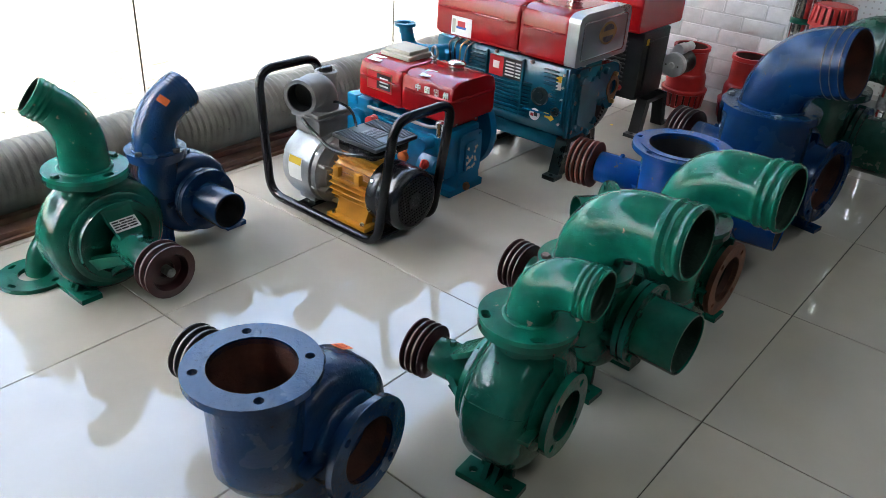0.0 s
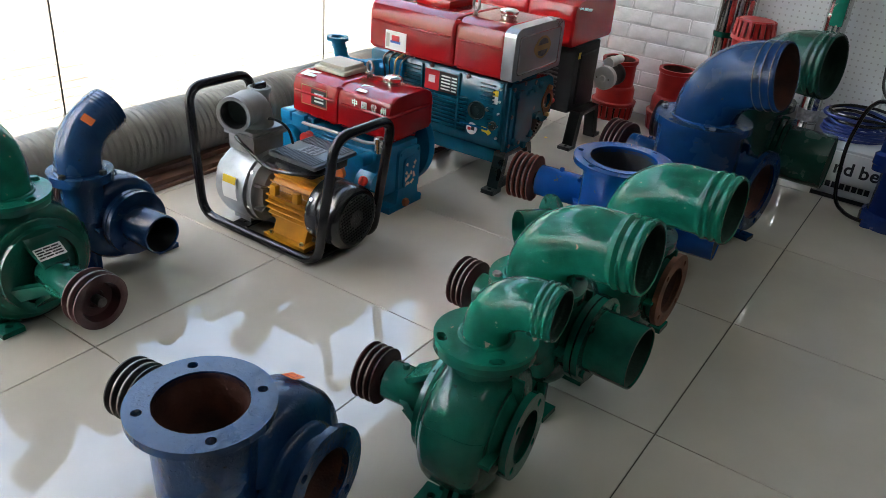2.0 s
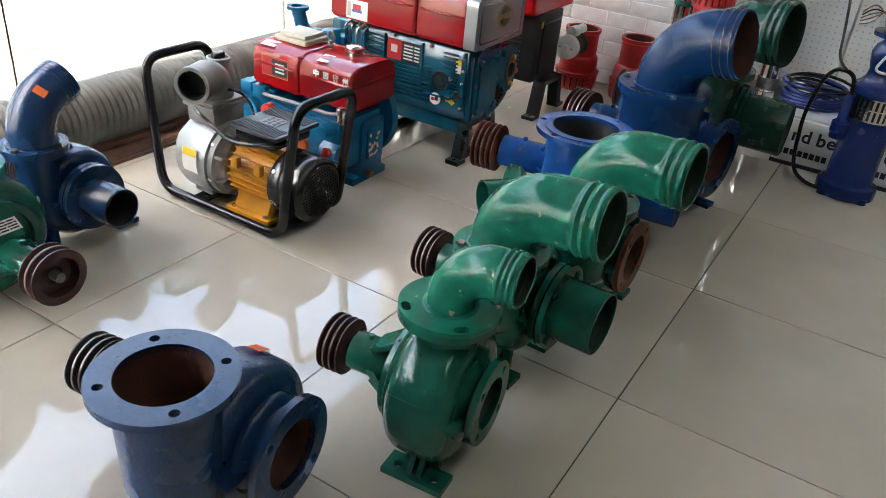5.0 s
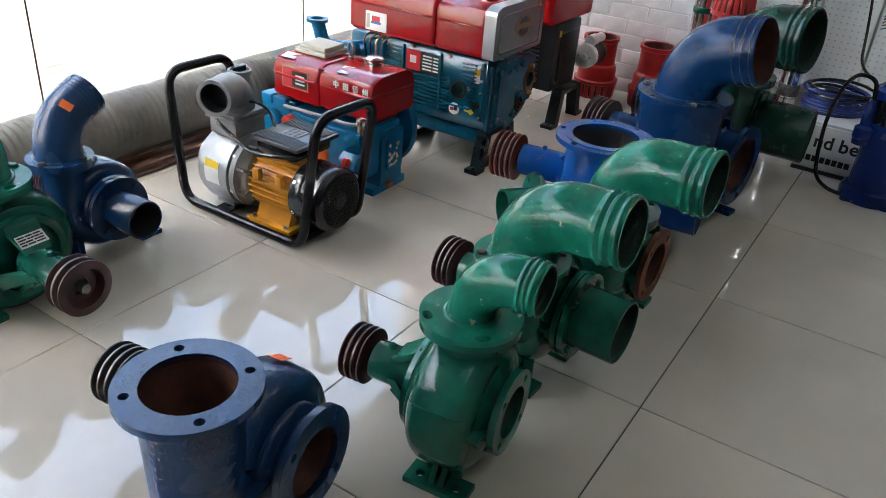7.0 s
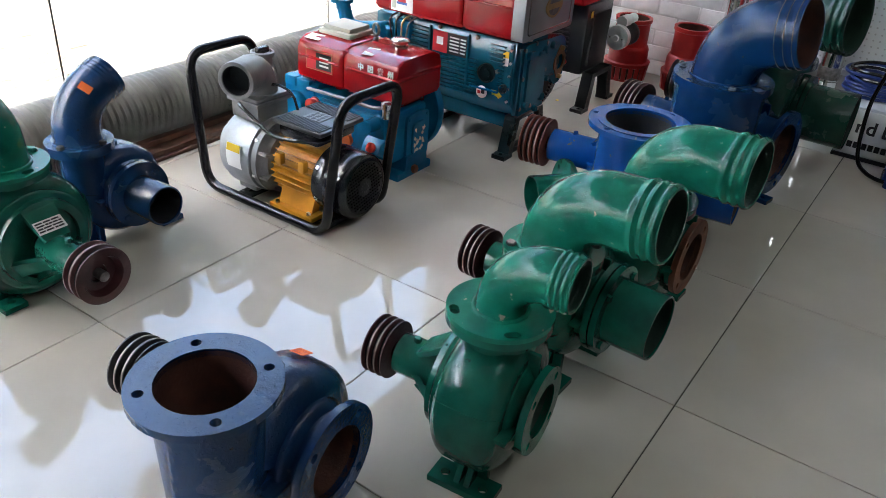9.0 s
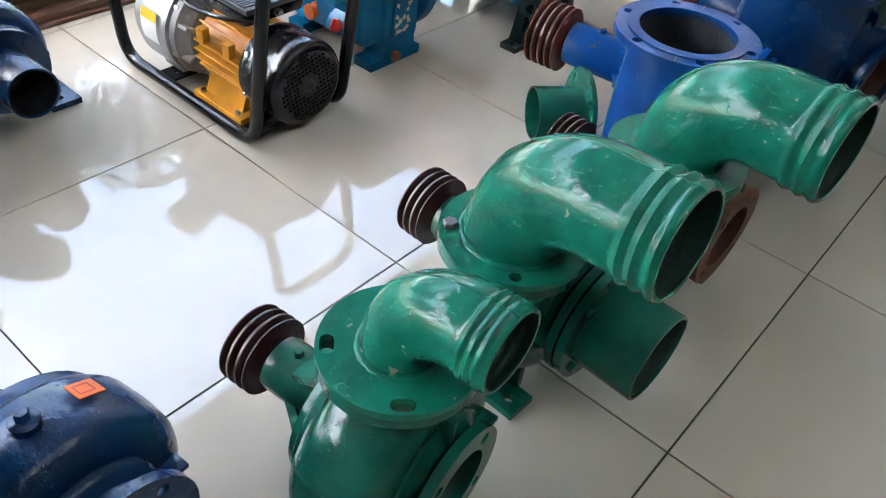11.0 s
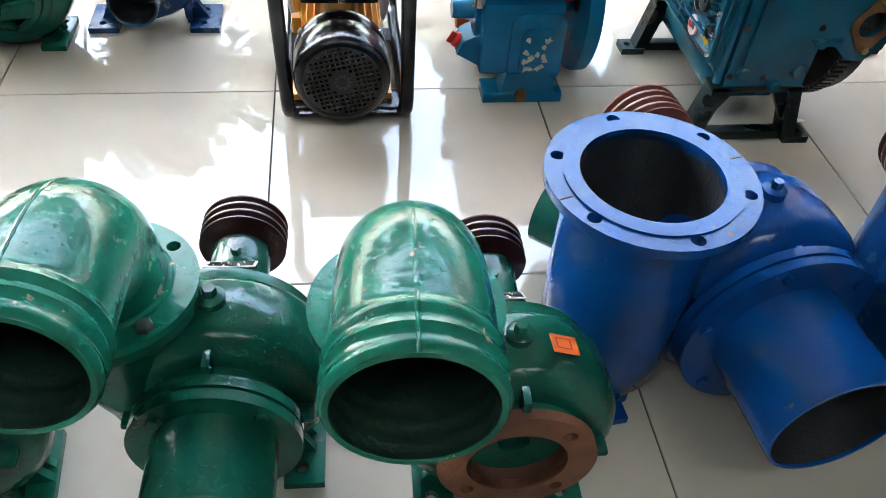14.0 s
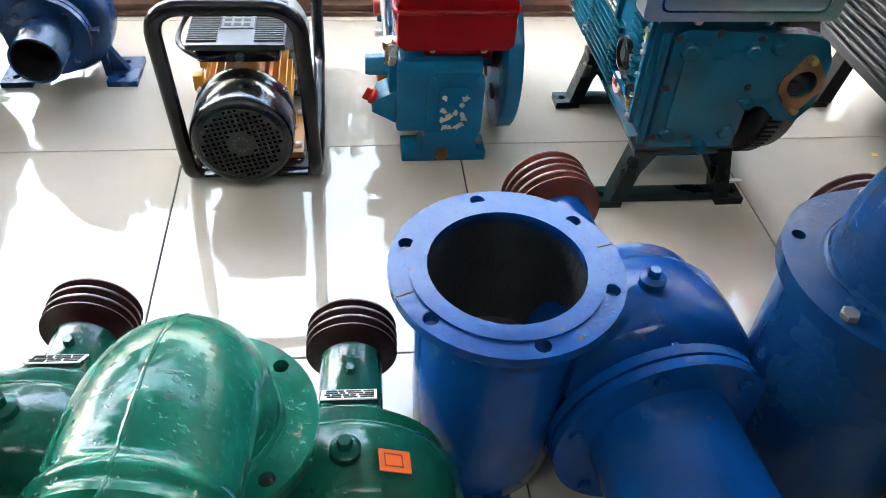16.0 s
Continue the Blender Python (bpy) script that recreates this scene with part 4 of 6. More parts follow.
pts = [Vector((mx - 0.0, 1.46, 0.322))]
for i in range(9):
    a = radians(90 * i / 8)
    pts.append(Vector((mx - 0.065 * (1 - math.cos(a)) - 0.0, 1.46 - 0.028 * (1 - math.cos(a)), 0.335 + 0.062 * math.sin(a))))
pts.append(pts[-1] + Vector((-0.048, -0.018, 0)))
pts.append(pts[-1] + Vector((-0.020, -0.0075, 0)))
rr = [0.056] * 2 + [0.055 - 0.0006 * i for i in range(8)] + [0.051, 0.050]
sweep(bm, pts, rr, 32, False, False)
e = (pts[-1] - pts[-2]).normalized()
u = e.orthogonal().normalized()
v = e.cross(u)
loft(bm, [circle(pts[-2], u, v, 0.054, 32), circle(pts[-1], u, v, 0.054, 32), circle(pts[-1], u, v, 0.043, 32), circle(pts[-1] - e * 0.05, u, v, 0.042, 32), circle(pts[-1] - e * 0.051, u, v, 0.002, 32)], False, True)
outlet = add("outlet_bend", bm, "alu_dark", "grey cast outlet bend")
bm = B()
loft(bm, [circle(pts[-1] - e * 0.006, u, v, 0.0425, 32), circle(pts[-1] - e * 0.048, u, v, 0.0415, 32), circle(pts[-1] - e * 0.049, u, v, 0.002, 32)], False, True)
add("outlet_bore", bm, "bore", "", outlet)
bm = B()
lathe(bm, [(0.030, 0.36), (0.030, 0.418), (0.036, 0.420), (0.036, 0.432), (0.029, 0.434), (0.027, 0.426), (0.002, 0.426)], Matrix.Translation((mx + 0.035, 1.475, 0)), 28)
fill = add("filler_neck", bm, "alu_dark", "", outlet)
bm = B()
box(bm, mx + 0.013, mx + 0.057, 1.467, 1.483, 0.426, 0.446, 0.004)
add("filler_cap", bm, "plastic", "", fill)
bm = B()
box(bm, 0.086, 0.140, 1.425, 1.50, 0.022, 0.055, 0.004)
add("pump_foot", bm, "alu", "", vol)
bm = B()
box(bm, mx + 0.03, mx + 0.084, 1.425, 1.50, 0.022, 0.055, 0.004)
add("pump_foot", bm, "alu", "", vol)
bm = B()
sheet = []
for i in range(7):
    a = radians(160 + i * 6)
    sheet.append([Vector((mx + 0.1225 * math.cos(a), y, mz + 0.1225 * math.sin(a) + 0.008)) for y in (1.425, 1.485)])
loft(bm, sheet, False, False, False)
wl = add("warning_label", bm, "white", "white and yellow warning label", vol)
bm = B()
sheet = [[Vector((mx + 0.1233 * math.cos(radians(a)), y, mz + 0.1233 * math.sin(radians(a)) + 0.008)) for y in (1.427, 1.483)] for a in (160, 165, 171)]
loft(bm, sheet, False, False, False)
add("label_band", bm, "yellow", "", wl)


def tank(add, x0, x1, y0, y1, z0, z1, mat, seam, bev=0.03):
    """A pressed-steel tank with a seam, a belt line and rounded top edges."""
    bm = B()
    for a, b in ((y0, seam - 0.003), (seam + 0.003, y1)):
        sec = []
        for i in range(2):
            y = (a, b)[i]
            prof = [(x0 + 0.012, z0), (x0, z0 + 0.012), (x0, z1 - bev * 1.5), (x0 + bev * 0.35, z1 - bev * 0.55), (x0 + bev * 1.3, z1 - bev * 0.1), (x0 + bev * 2.2, z1), (x1 - bev * 2.2, z1), (x1 - bev * 1.3, z1 - bev * 0.1), (x1 - bev * 0.35, z1 - bev * 0.55), (x1, z1 - bev * 1.5), (x1, z0 + 0.012), (x1 - 0.012, z0)]
            sec.append((y, prof))
        cx, cz = (x0 + x1) / 2, (z0 + z1) / 2
        rings = []
        for y, k in ((a, 0.975), (a + 0.006, 0.994), (a + 0.016, 1.0), (b - 0.016, 1.0), (b - 0.006, 0.994), (b, 0.975)):
            rings.append([Vector((cx + (px - cx) * k, y, cz + (pz - cz) * k)) for px, pz in sec[0][1]])
        loft(bm, rings)
    box(bm, x0 + 0.01, x1 - 0.01, seam - 0.01, seam + 0.01, z0 + 0.005, z1 - 0.012)
    ob = add("tank", bm, mat)
    for a, b in ((y0 + 0.012, seam - 0.02), (seam + 0.02, y1 - 0.01)):
        bm = B()
        zz = z0 + (z1 - z0) * 0.58
        sweep(bm, [(x0 + 0.001, a, zz), (x0 - 0.003, a + 0.008, zz), (x0 - 0.003, b - 0.008, zz), (x0 + 0.001, b, zz)], 0.0045, 8)
        add("belt_line", bm, mat, "", ob)
    return ob


def filler(add, at, parent, r=0.022):
    bm = B()
    lathe(bm, [(r * 1.15, 0), (r * 1.15, 0.008), (r * 0.8, 0.010), (r * 0.8, 0.016), (r * 1.35, 0.017), (r * 1.4, 0.026), (r * 1.1, 0.031), (r * 0.5, 0.033)], Matrix.Translation(at), 12)
    return add("filler_cap", bm, "inox", "bright metal filler cap", parent)


def eyebolt(add, at, parent, r=0.018, ang=70):
    bm = B()
    lathe(bm, [(0.010, -0.004), (0.010, 0.006), (0.006, 0.008), (0.006, 0.018)], Matrix.Translation(at), 12)
    loop = []
    for i in range(25):
        a = 2 * math.pi * i / 24
        loop.append(Vector(at) + Vector((r * math.cos(a) * math.cos(radians(ang)), r * math.cos(a) * math.sin(radians(ang)), 0.016 + r + r * math.sin(a))))
    sweep(bm, loop, 0.0048, 10)
    return add("lifting_eye", bm, "bolt", "dark lifting eye", parent)


fp.location.y -= 0.03

# small diesel engine
sm, add = rig("small_diesel_engine", 0.56, 1.36, "small light blue diesel engine with red tank on the floor", "diesel engine")
bm = B()
box(bm, 0.462, 0.640, 1.175, 1.52, 0.065, 0.235, 0.010)
box(bm, 0.448, 0.470, 1.20, 1.34, 0.085, 0.215, 0.008)
box(bm, 0.470, 0.640, 1.50, 1.66, 0.085, 0.255, 0.014)
loft(bm, [[Vector((0.464, y, 0.075)), Vector((0.464, y, 0.155)), Vector((0.426, y, 0.135)), Vector((0.412, y, 0.105))] for y in (1.195, 1.265)])
block = add("crankcase", bm, "teal", "light blue painted crankcase")
bm = B()
box(bm, 0.474, 0.658, 1.158, 1.222, 0.0, 0.026, 0.003)
loft(bm, [[Vector((xa, ya, z)) for xa, ya in ((0.508 + k, 1.160), (0.645 - k, 1.160), (0.645 - k, 1.222), (0.508 + k, 1.222))] for z, k in ((0.024, 0.0), (0.034, 0.008), (0.075, 0.014))])
add("engine_foot", bm, "teal")
bm = B()
box(bm, 0.474, 0.658, 1.42, 1.48, 0.0, 0.030, 0.003)
box(bm, 0.500, 0.632, 1.425, 1.475, 0.02, 0.085, 0.006)
add("engine_foot", bm, "teal")
bolt_on(add, "drain_plug", (0.560, 1.160, 0.022), 0.015, 0.014, TO_MY, "brass")
bolt_on(add, "foot_bolt", (0.645, 1.185, 0.030), 0.009, 0.006, Matrix(), "bolt")
bm = B()
plate(bm, rounded([(-0.060, -0.084, 0), (0.060, -0.084, 0), (0.060, 0.080, 0), (-0.060, 0.080, 0)], 0.028, 5, True), [], 0.012, Matrix.Translation((0.584, 1.176, 0.136)) @ FACE_S)
cov = add("inspection_cover", bm, "teal", "bolted inspection cover with worn paint", block)
bm = B()
plate(bm, rounded([(-0.038, -0.062, 0), (0.038, -0.062, 0), (0.034, 0.048, 0), (-0.034, 0.048, 0)], 0.02, 5, True), [], 0.010, Matrix.Translation((0.584, 1.166, 0.136)) @ FACE_S)
add("cover_boss", bm, "teal", "", block)
rn = random.Random(8)
for px_, pz_ in ((-0.022, -0.05), (-0.012, -0.052), (0.004, -0.05), (0.014, -0.046), (-0.024, -0.032), (-0.012, -0.022), (0.002, -0.014), (0.016, -0.018), (0.020, -0.03), (0.014, 0.004), (-0.024, -0.008), (-0.021, 0.022), (0.022, 0.02)):
    cx, cz = 0.584 + px_, 0.140 + pz_
    bm = B()
    plate(bm, [(r * math.cos(t) * 1.0, r * math.sin(t)) for t, r in [(2 * math.pi * i / 9, rn.uniform(0.003, 0.0105)) for i in range(9)]], [], 0.0012, Matrix.Translation((cx, 1.1562, cz)) @ FACE_S)
    add("paint_loss", bm, "primer", "", block)
for sx in (-0.047, 0.047):
    for sz in (-0.069, 0.064):
        bolt_on(add, "bolt", (0.584 + sx, 1.166, 0.136 + sz), 0.006, 0.006, TO_MY, "teal", block)
for i in range(6):
    bm = B()
    box(bm, 0.455, 0.466, 1.36, 1.49, 0.145 + i * 0.014, 0.150 + i * 0.014, 0.002, 1)
    add("cooling_rib", bm, "teal", "", block)
bm = B()
lathe(bm, [(0.03, 0.630), (0.03, 0.680), (0.105, 0.682), (0.135, 0.684), (0.160, 0.688), (0.163, 0.693), (0.163, 0.717), (0.158, 0.721), (0.136, 0.721), (0.120, 0.704), (0.05, 0.702), (0.05, 0.73), (0.03, 0.73)], Matrix.Translation((0, 1.318, 0.176)) @ TO_X, 56)
fly = add("flywheel", bm, "teal", "large light blue flywheel")
# solid black discs on the web paint the shade of holes; nothing is cut
for k in range(5):
    a = 2 * math.pi * k / 5 + 0.3
    bm = B()
    lathe(bm, [(0.018, 0.680), (0.018, 0.7055), (0.002, 0.7055)], Matrix.Translation((0, 1.318 + 0.084 * math.cos(a), 0.176 + 0.084 * math.sin(a))) @ TO_X, 14)
    add("flywheel_hole", bm, "ink", "", fly)
tk = tank(add, 0.460, 0.698, 1.165, 1.585, 0.262, 0.405, "red", 1.385)
bm = B()
sweep(bm, rounded([(0.4585, 1.26, 0.345), (0.4585, 1.1635, 0.345), (0.6995, 1.1635, 0.345), (0.6995, 1.26, 0.345)], 0.02, 6), 0.006, 10)
add("rim_lip", bm, "red", "", tk)
for y in (1.20, 1.45):
    bm = B()
    box(bm, 0.52, 0.66, y, y + 0.02, 0.228, 0.268, 0.002)
    add("tank_bracket", bm, "red")
for x in (0.535, 0.640):
    bolt_on(add, "bolt", (x, 1.20, 0.248), 0.008, 0.006, TO_MY, "steel")
filler(add, (0.600, 1.262, 0.404), tk)
eyebolt(add, (0.615, 1.375, 0.404), tk)
bm = B()
box(bm, 0.535, 0.665, 1.42, 1.56, 0.404, 0.422, 0.008)
tr = add("air_filter", bm, "beige", "pale plastic air-filter lid", tk)
bm = B()
box(bm, 0.548, 0.652, 1.432, 1.548, 0.420, 0.436, 0.006)
add("filter_top", bm, "beige", "", tk)
bm = B()
box(bm, 0.4595, 0.4605, 1.43, 1.545, 0.305, 0.372)
bd = add("badge", bm, "redink", "printed badge with white border", tk)
for a in ((1.43, 1.432, 0.305, 0.372), (1.543, 1.545, 0.305, 0.372), (1.43, 1.545, 0.305, 0.307), (1.43, 1.545, 0.370, 0.372)):
    bm = B()
    box(bm, 0.4588, 0.4600, *a)
    add("badge_border", bm, "gold", "", tk)
bm = B()
box(bm, 0.4586, 0.4600, 1.435, 1.50, 0.312, 0.365)
add("badge_field", bm, "ink", "", tk)
for i in range(3):
    bm = B()
    box(bm, 0.4576, 0.4590, 1.445, 1.485, 0.322 + 0.013 * i, 0.328 + 0.013 * i)
    add("badge_print", bm, "white", "", tk)
for i, ch in enumerate("中国常州"):
    letters(ch, 0.025, "white", tk, Matrix.Translation((0.4592, 1.322 - 0.040 * i, 0.353)) @ FACE_W, bold=0.0006)
bm = B()
v = box(bm, -0.028, 0.028, -0.02, 0.02, 0, 0.001)
turned(bm, v, Matrix.Translation((0.505, 1.305, 0.4010)) @ pose(0, 0, 0, 0, -8, 10))
add("paper_label", bm, "white", "white paper label", tk)
bm = B()
v = box(bm, -0.022, 0.022, -0.03, 0.03, 0, 0.001)
turned(bm, v, Matrix.Translation((0.500, 1.54, 0.4010)) @ pose(0, 0, 0, 0, -8, 5))
add("paper_label", bm, "white", "", tk)
for y, z, mt, r in ((1.507, 0.190, "redcap", 0.022), (1.346, 0.108, "orangecap", 0.021), (1.44, 0.16, "steel", 0.01)):
    bm = B()
    lathe(bm, [(r * 0.8, 0.430), (r * 0.8, 0.452), (r, 0.454), (r, 0.462)], Matrix.Translation((0, y, z)) @ TO_X @ Matrix.Translation((0, 0, 0)), 14)
    lathe(bm, [(r, 0.436), (r * 0.95, 0.430), (r * 0.4, 0.428)], Matrix.Translation((0, y, z)) @ TO_X, 14)
    add("cap", bm, mt, "", block)
bm = B()
lathe(bm, [(0.014, 0.0), (0.017, 0.002), (0.017, 0.010), (0.013, 0.013)], Matrix.Translation((0.421, 1.228, 0.120)) @ pose(0, 0, 0, 0, -62, 0), 14)
fcap = add("cap", bm, "redcap", "red oil filler cap with wing grip", block)
bm = B()
v = box(bm, -0.014, 0.014, -0.003, 0.003, 0.011, 0.026, 0.002)
turned(bm, v, Matrix.Translation((0.421, 1.228, 0.120)) @ pose(0, 0, 0, 0, -62, 0))
add("cap_handle", bm, "redcap", "", block)
bm = B()
lathe(bm, [(0.020, 0.40), (0.022, 0.41), (0.022, 0.455), (0.028, 0.46)], Matrix.Translation((0, 1.235, 0.195)) @ TO_X, 16)
add("pipe_stub", bm, "teal", "", block)
bm = B()
sweep(bm, rounded([(0.452, 1.20, 0.255), (0.445, 1.24, 0.245), (0.445, 1.40, 0.245), (0.45, 1.52, 0.238), (0.47, 1.56, 0.23)], 0.03), 0.006, 10)
add("fuel_pipe", bm, "alu_dark")
bm = B()
lathe(bm, [(0.014, 0), (0.014, 0.03), (0.018, 0.032), (0.018, 0.05), (0.009, 0.055)], Matrix.Translation((0.452, 1.195, 0.222)), 14)
add("fuel_tap", bm, "steel")
bm = B()
lathe(bm, [(0.045, 0.44), (0.048, 0.445), (0.048, 0.475)], Matrix.Translation((0, 1.60, 0.16)) @ TO_X, 24)
for yy, zz, sz in ((1.56, 0.245, 0.03), (1.62, 0.25, 0.024), (1.53, 0.235, 0.02)):
    box(bm, 0.455, 0.50, yy - sz, yy + sz, zz - sz, zz + sz * 0.5, 0.006)
add("cylinder_head", bm, "teal")


def big_tank_trim(add, tk, x0, x1, y0, z0, z1):
    """The metal end panel with a raised rim and a badge."""
    bm = B()
    plate(bm, rounded([(-(x1 - x0) / 2 - 0.004, -(z1 - z0) / 2, 0), ((x1 - x0) / 2 + 0.004, -(z1 - z0) / 2, 0), ((x1 - x0) / 2 + 0.004, (z1 - z0) / 2 - 0.012, 0), ((x1 - x0) / 2 - 0.03, (z1 - z0) / 2 + 0.003, 0), (-(x1 - x0) / 2 + 0.03, (z1 - z0) / 2 + 0.003, 0), (-(x1 - x0) / 2 - 0.004, (z1 - z0) / 2 - 0.012, 0)], 0.014, 4, True), [], 0.045, Matrix.Translation(((x0 + x1) / 2, y0 + 0.042, (z0 + z1) / 2)) @ FACE_S)
    pn = add("end_panel", bm, "panel", "brushed aluminium end panel", tk)
    bm = B()
    k = 0.87
    o = rounded([(-(x1 - x0) / 2 * k, -(z1 - z0) / 2 * 0.8, 0), ((x1 - x0) / 2 * k, -(z1 - z0) / 2 * 0.8, 0), ((x1 - x0) / 2 * k, (z1 - z0) / 2 * 0.72, 0), (-(x1 - x0) / 2 * k, (z1 - z0) / 2 * 0.72, 0)], 0.016, 4, True)
    i = [(p[0] * 0.975, p[1] * 0.955) for p in o]
    plate(bm, o, [i], 0.004, Matrix.Translation(((x0 + x1) / 2, y0 - 0.002, (z0 + z1) / 2)) @ FACE_S)
    add("raised_rim", bm, "inox", "", tk)
    bm = B()
    plate(bm, [(0.050 * math.cos(t) * (1.0 + 0.18 * abs(math.cos(t)) ** 6), 0.040 * math.sin(t)) for t in [2 * math.pi * q / 36 for q in range(36)]], [], 0.004, Matrix.Translation(((x0 + x1) / 2 + 0.02, y0 - 0.002, (z0 + z1) / 2 + 0.006)) @ FACE_S)
    bg_ = add("badge", bm, "gold", "round gold and dark badge", tk)
    bm = B()
    for s in (1, -1):
        plate(bm, [(0.036 * math.cos(t), s * (0.010 + 0.022 * math.sin(t))) for t in [math.pi * q / 14 for q in range(15)]], [], 0.002, Matrix.Translation(((x0 + x1) / 2 + 0.02, y0 - 0.005, (z0 + z1) / 2 + 0.006)) @ FACE_S)
    add("badge_field", bm, "bolt", "", tk)
    return pn


sm.location.x -= 0.006
sm.location.y -= 0.02

# large diesel engine
bg1, add = rig("large_diesel_engine", 1.03, 1.25, "large petrol blue diesel engine with red tank and aluminium end panel", "diesel engine")
bm = B()
loft(bm, [[Vector((x, y, z)) for x, z in ((0.962, 0.128), (1.085, 0.128), (1.125, 0.165), (1.125, 0.410), (0.912, 0.410), (0.905, 0.400), (0.905, 0.192), (0.924, 0.160))] for y in (0.985, 1.50)])
box(bm, 0.935, 1.10, 1.48, 1.62, 0.16, 0.40, 0.015)
block = add("crankcase", bm, "petrol", "petrol blue ribbed crankcase")
bm = B()
cov_o = [(0.937, 0.128), (1.112, 0.128), (1.114, 0.175), (1.100, 0.205), (1.104, 0.238), (1.150, 0.238), (1.185, 0.205), (1.228, 0.206), (1.252, 0.240), (1.254, 0.330), (1.232, 0.375), (1.195, 0.388), (0.955, 0.398), (0.937, 0.385)]
plate(bm, [p[:2] for p in rounded([(x - 1.0, z - 0.27, 0) for x, z in cov_o], 0.010, 4, True)], [ring(0.030, 24, 0.209, 0.017)], 0.028, Matrix.Translation((1.0, 0.998, 0.27)) @ FACE_S)
fc = add("front_cover", bm, "petrol", "petrol blue cast front cover with starter wing", block)
bm = B()
plate(bm, [p[:2] for p in rounded([(0.962 - 1, -0.085, 0), (1.090 - 1, -0.085, 0), (1.090 - 1, -0.02, 0), (1.078 - 1, 0.0, 0), (1.090 - 1, 0.02, 0), (1.090 - 1, 0.088, 0), (1.045 - 1, 0.088, 0), (1.040 - 1, 0.074, 0), (1.012 - 1, 0.074, 0), (1.007 - 1, 0.100, 0), (0.962 - 1, 0.100, 0)], 0.008, 4, True)], [], 0.011, Matrix.Translation((1.0, 0.972, 0.27)) @ FACE_S)
add("cover_panel", bm, "petrol", "", block)
for x0, x1, z0, z1 in ((1.092, 1.160, 0.249, 0.257), (0.918, 0.932, 0.15, 0.39)):
    bm = B()
    box(bm, x0, x1, 0.964 if x0 > 1 else 0.974, 0.988, z0, z1, 0.003)
    add("cover_rib", bm, "petrol", "", block)
for x, z in ((0.945, 0.38), (1.02, 0.39), (1.10, 0.38), (0.945, 0.28), (1.105, 0.28), (0.945, 0.17), (1.02, 0.165), (1.10, 0.17)):
    bolt_on(add, "bolt", (x, 0.975, z), 0.0085, 0.007, TO_MY, "petrol_dark", block)
for i in range(15):
    z = 0.190 + i * 0.0140
    for a, b in ((1.025, 1.047), (1.135, 1.170), (1.180, 1.335), (1.345, 1.485)) if 0.245 < z < 0.325 else ((1.025, 1.085), (1.135, 1.335), (1.345, 1.485)):
        if b > 1.17 and a < 1.33 and z > 0.305 or z < 0.235 and a < 1.1:
            continue
        bm = B()
        box(bm, 0.893, 0.908, a, b, z, z + 0.0052, 0.0022, 2)
        add("cooling_rib", bm, "petrol", "", block)
for y in (1.172, 1.338):
    bm = B()
    box(bm, 0.895, 0.908, y, y + 0.009, 0.190, 0.402, 0.003, 2)
    add("upright_rib", bm, "petrol", "", block)
for x, z, r in ((0.968, 0.358, 0.017), (1.086, 0.358, 0.016), (0.968, 0.182, 0.015), (1.086, 0.186, 0.017), (1.045, 0.150, 0.013), (1.135, 0.365, 0.014), (1.112, 0.248, 0.012)):
    bm = B()
    lathe(bm, [(r, 0), (r * 0.9, 0.016), (r * 0.7, 0.019), (0.002, 0.019)], Matrix.Translation((x, 0.974, z)) @ TO_MY, 20)
    add("cover_boss", bm, "petrol", "", block)
for y, z, r in ((1.093, 0.285, 0.034), (1.02, 0.245, 0.016)):
    bm = B()
    lathe(bm, [(r, 0), (r, -0.012), (r * 0.86, -0.013), (r * 0.84, -0.004), (r * 0.45, -0.004), (r * 0.42, -0.010), (0.003, -0.010)], Matrix.Translation((0.905, y, z)) @ TO_X, 28)
    pt = add("port_boss", bm, "petrol_dark", "", block)
bm = B()
lathe(bm, [(0.022, 0), (0.022, -0.004), (0.019, -0.005), (0.002, -0.005)], Matrix.Translation((0.9035, 1.107, 0.213)) @ TO_X, 24)
gg = add("oil_gauge", bm, "white", "round white and red oil gauge", block)
bm = B()
box(bm, 0.8975, 0.8990, 1.109, 1.122, 0.206, 0.217)
add("gauge_print", bm, "redink", "", block)
bm = B()
box(bm, 0.8975, 0.8990, 1.093, 1.107, 0.208, 0.225)
add("gauge_print", bm, "ink", "", block)
# joint flange along the front edge with its bolts
bm = B()
box(bm, 0.897, 0.908, 0.992, 1.006, 0.19, 0.405, 0.003)
add("joint_strip", bm, "petrol", "", block)
for i in range(5):
    bolt_on(add, "bolt", (0.897, 0.999, 0.205 + 0.045 * i), 0.0055, 0.006, pose(0, 0, 0, 0, -90, 0), "steel", block)
for a, b, z in ((1.04, 1.16, 0.222), (1.345, 1.48, 0.30), (1.345, 1.48, 0.27), (1.345, 1.48, 0.24)):
    bm = B()
    box(bm, 0.896, 0.908, a, b, z, z + 0.007, 0.003, 2)
    add("side_rib", bm, "teal", "", block)
for y, z in ((1.42, 0.345), (1.36, 0.205), (1.46, 0.20), (1.05, 0.30), (1.14, 0.40), (1.30, 0.405), (1.44, 0.40)):
    bolt_on(add, "bolt", (0.904, y, z), 0.008, 0.010, pose(0, 0, 0, 0, -90, 0), "bolt", block)
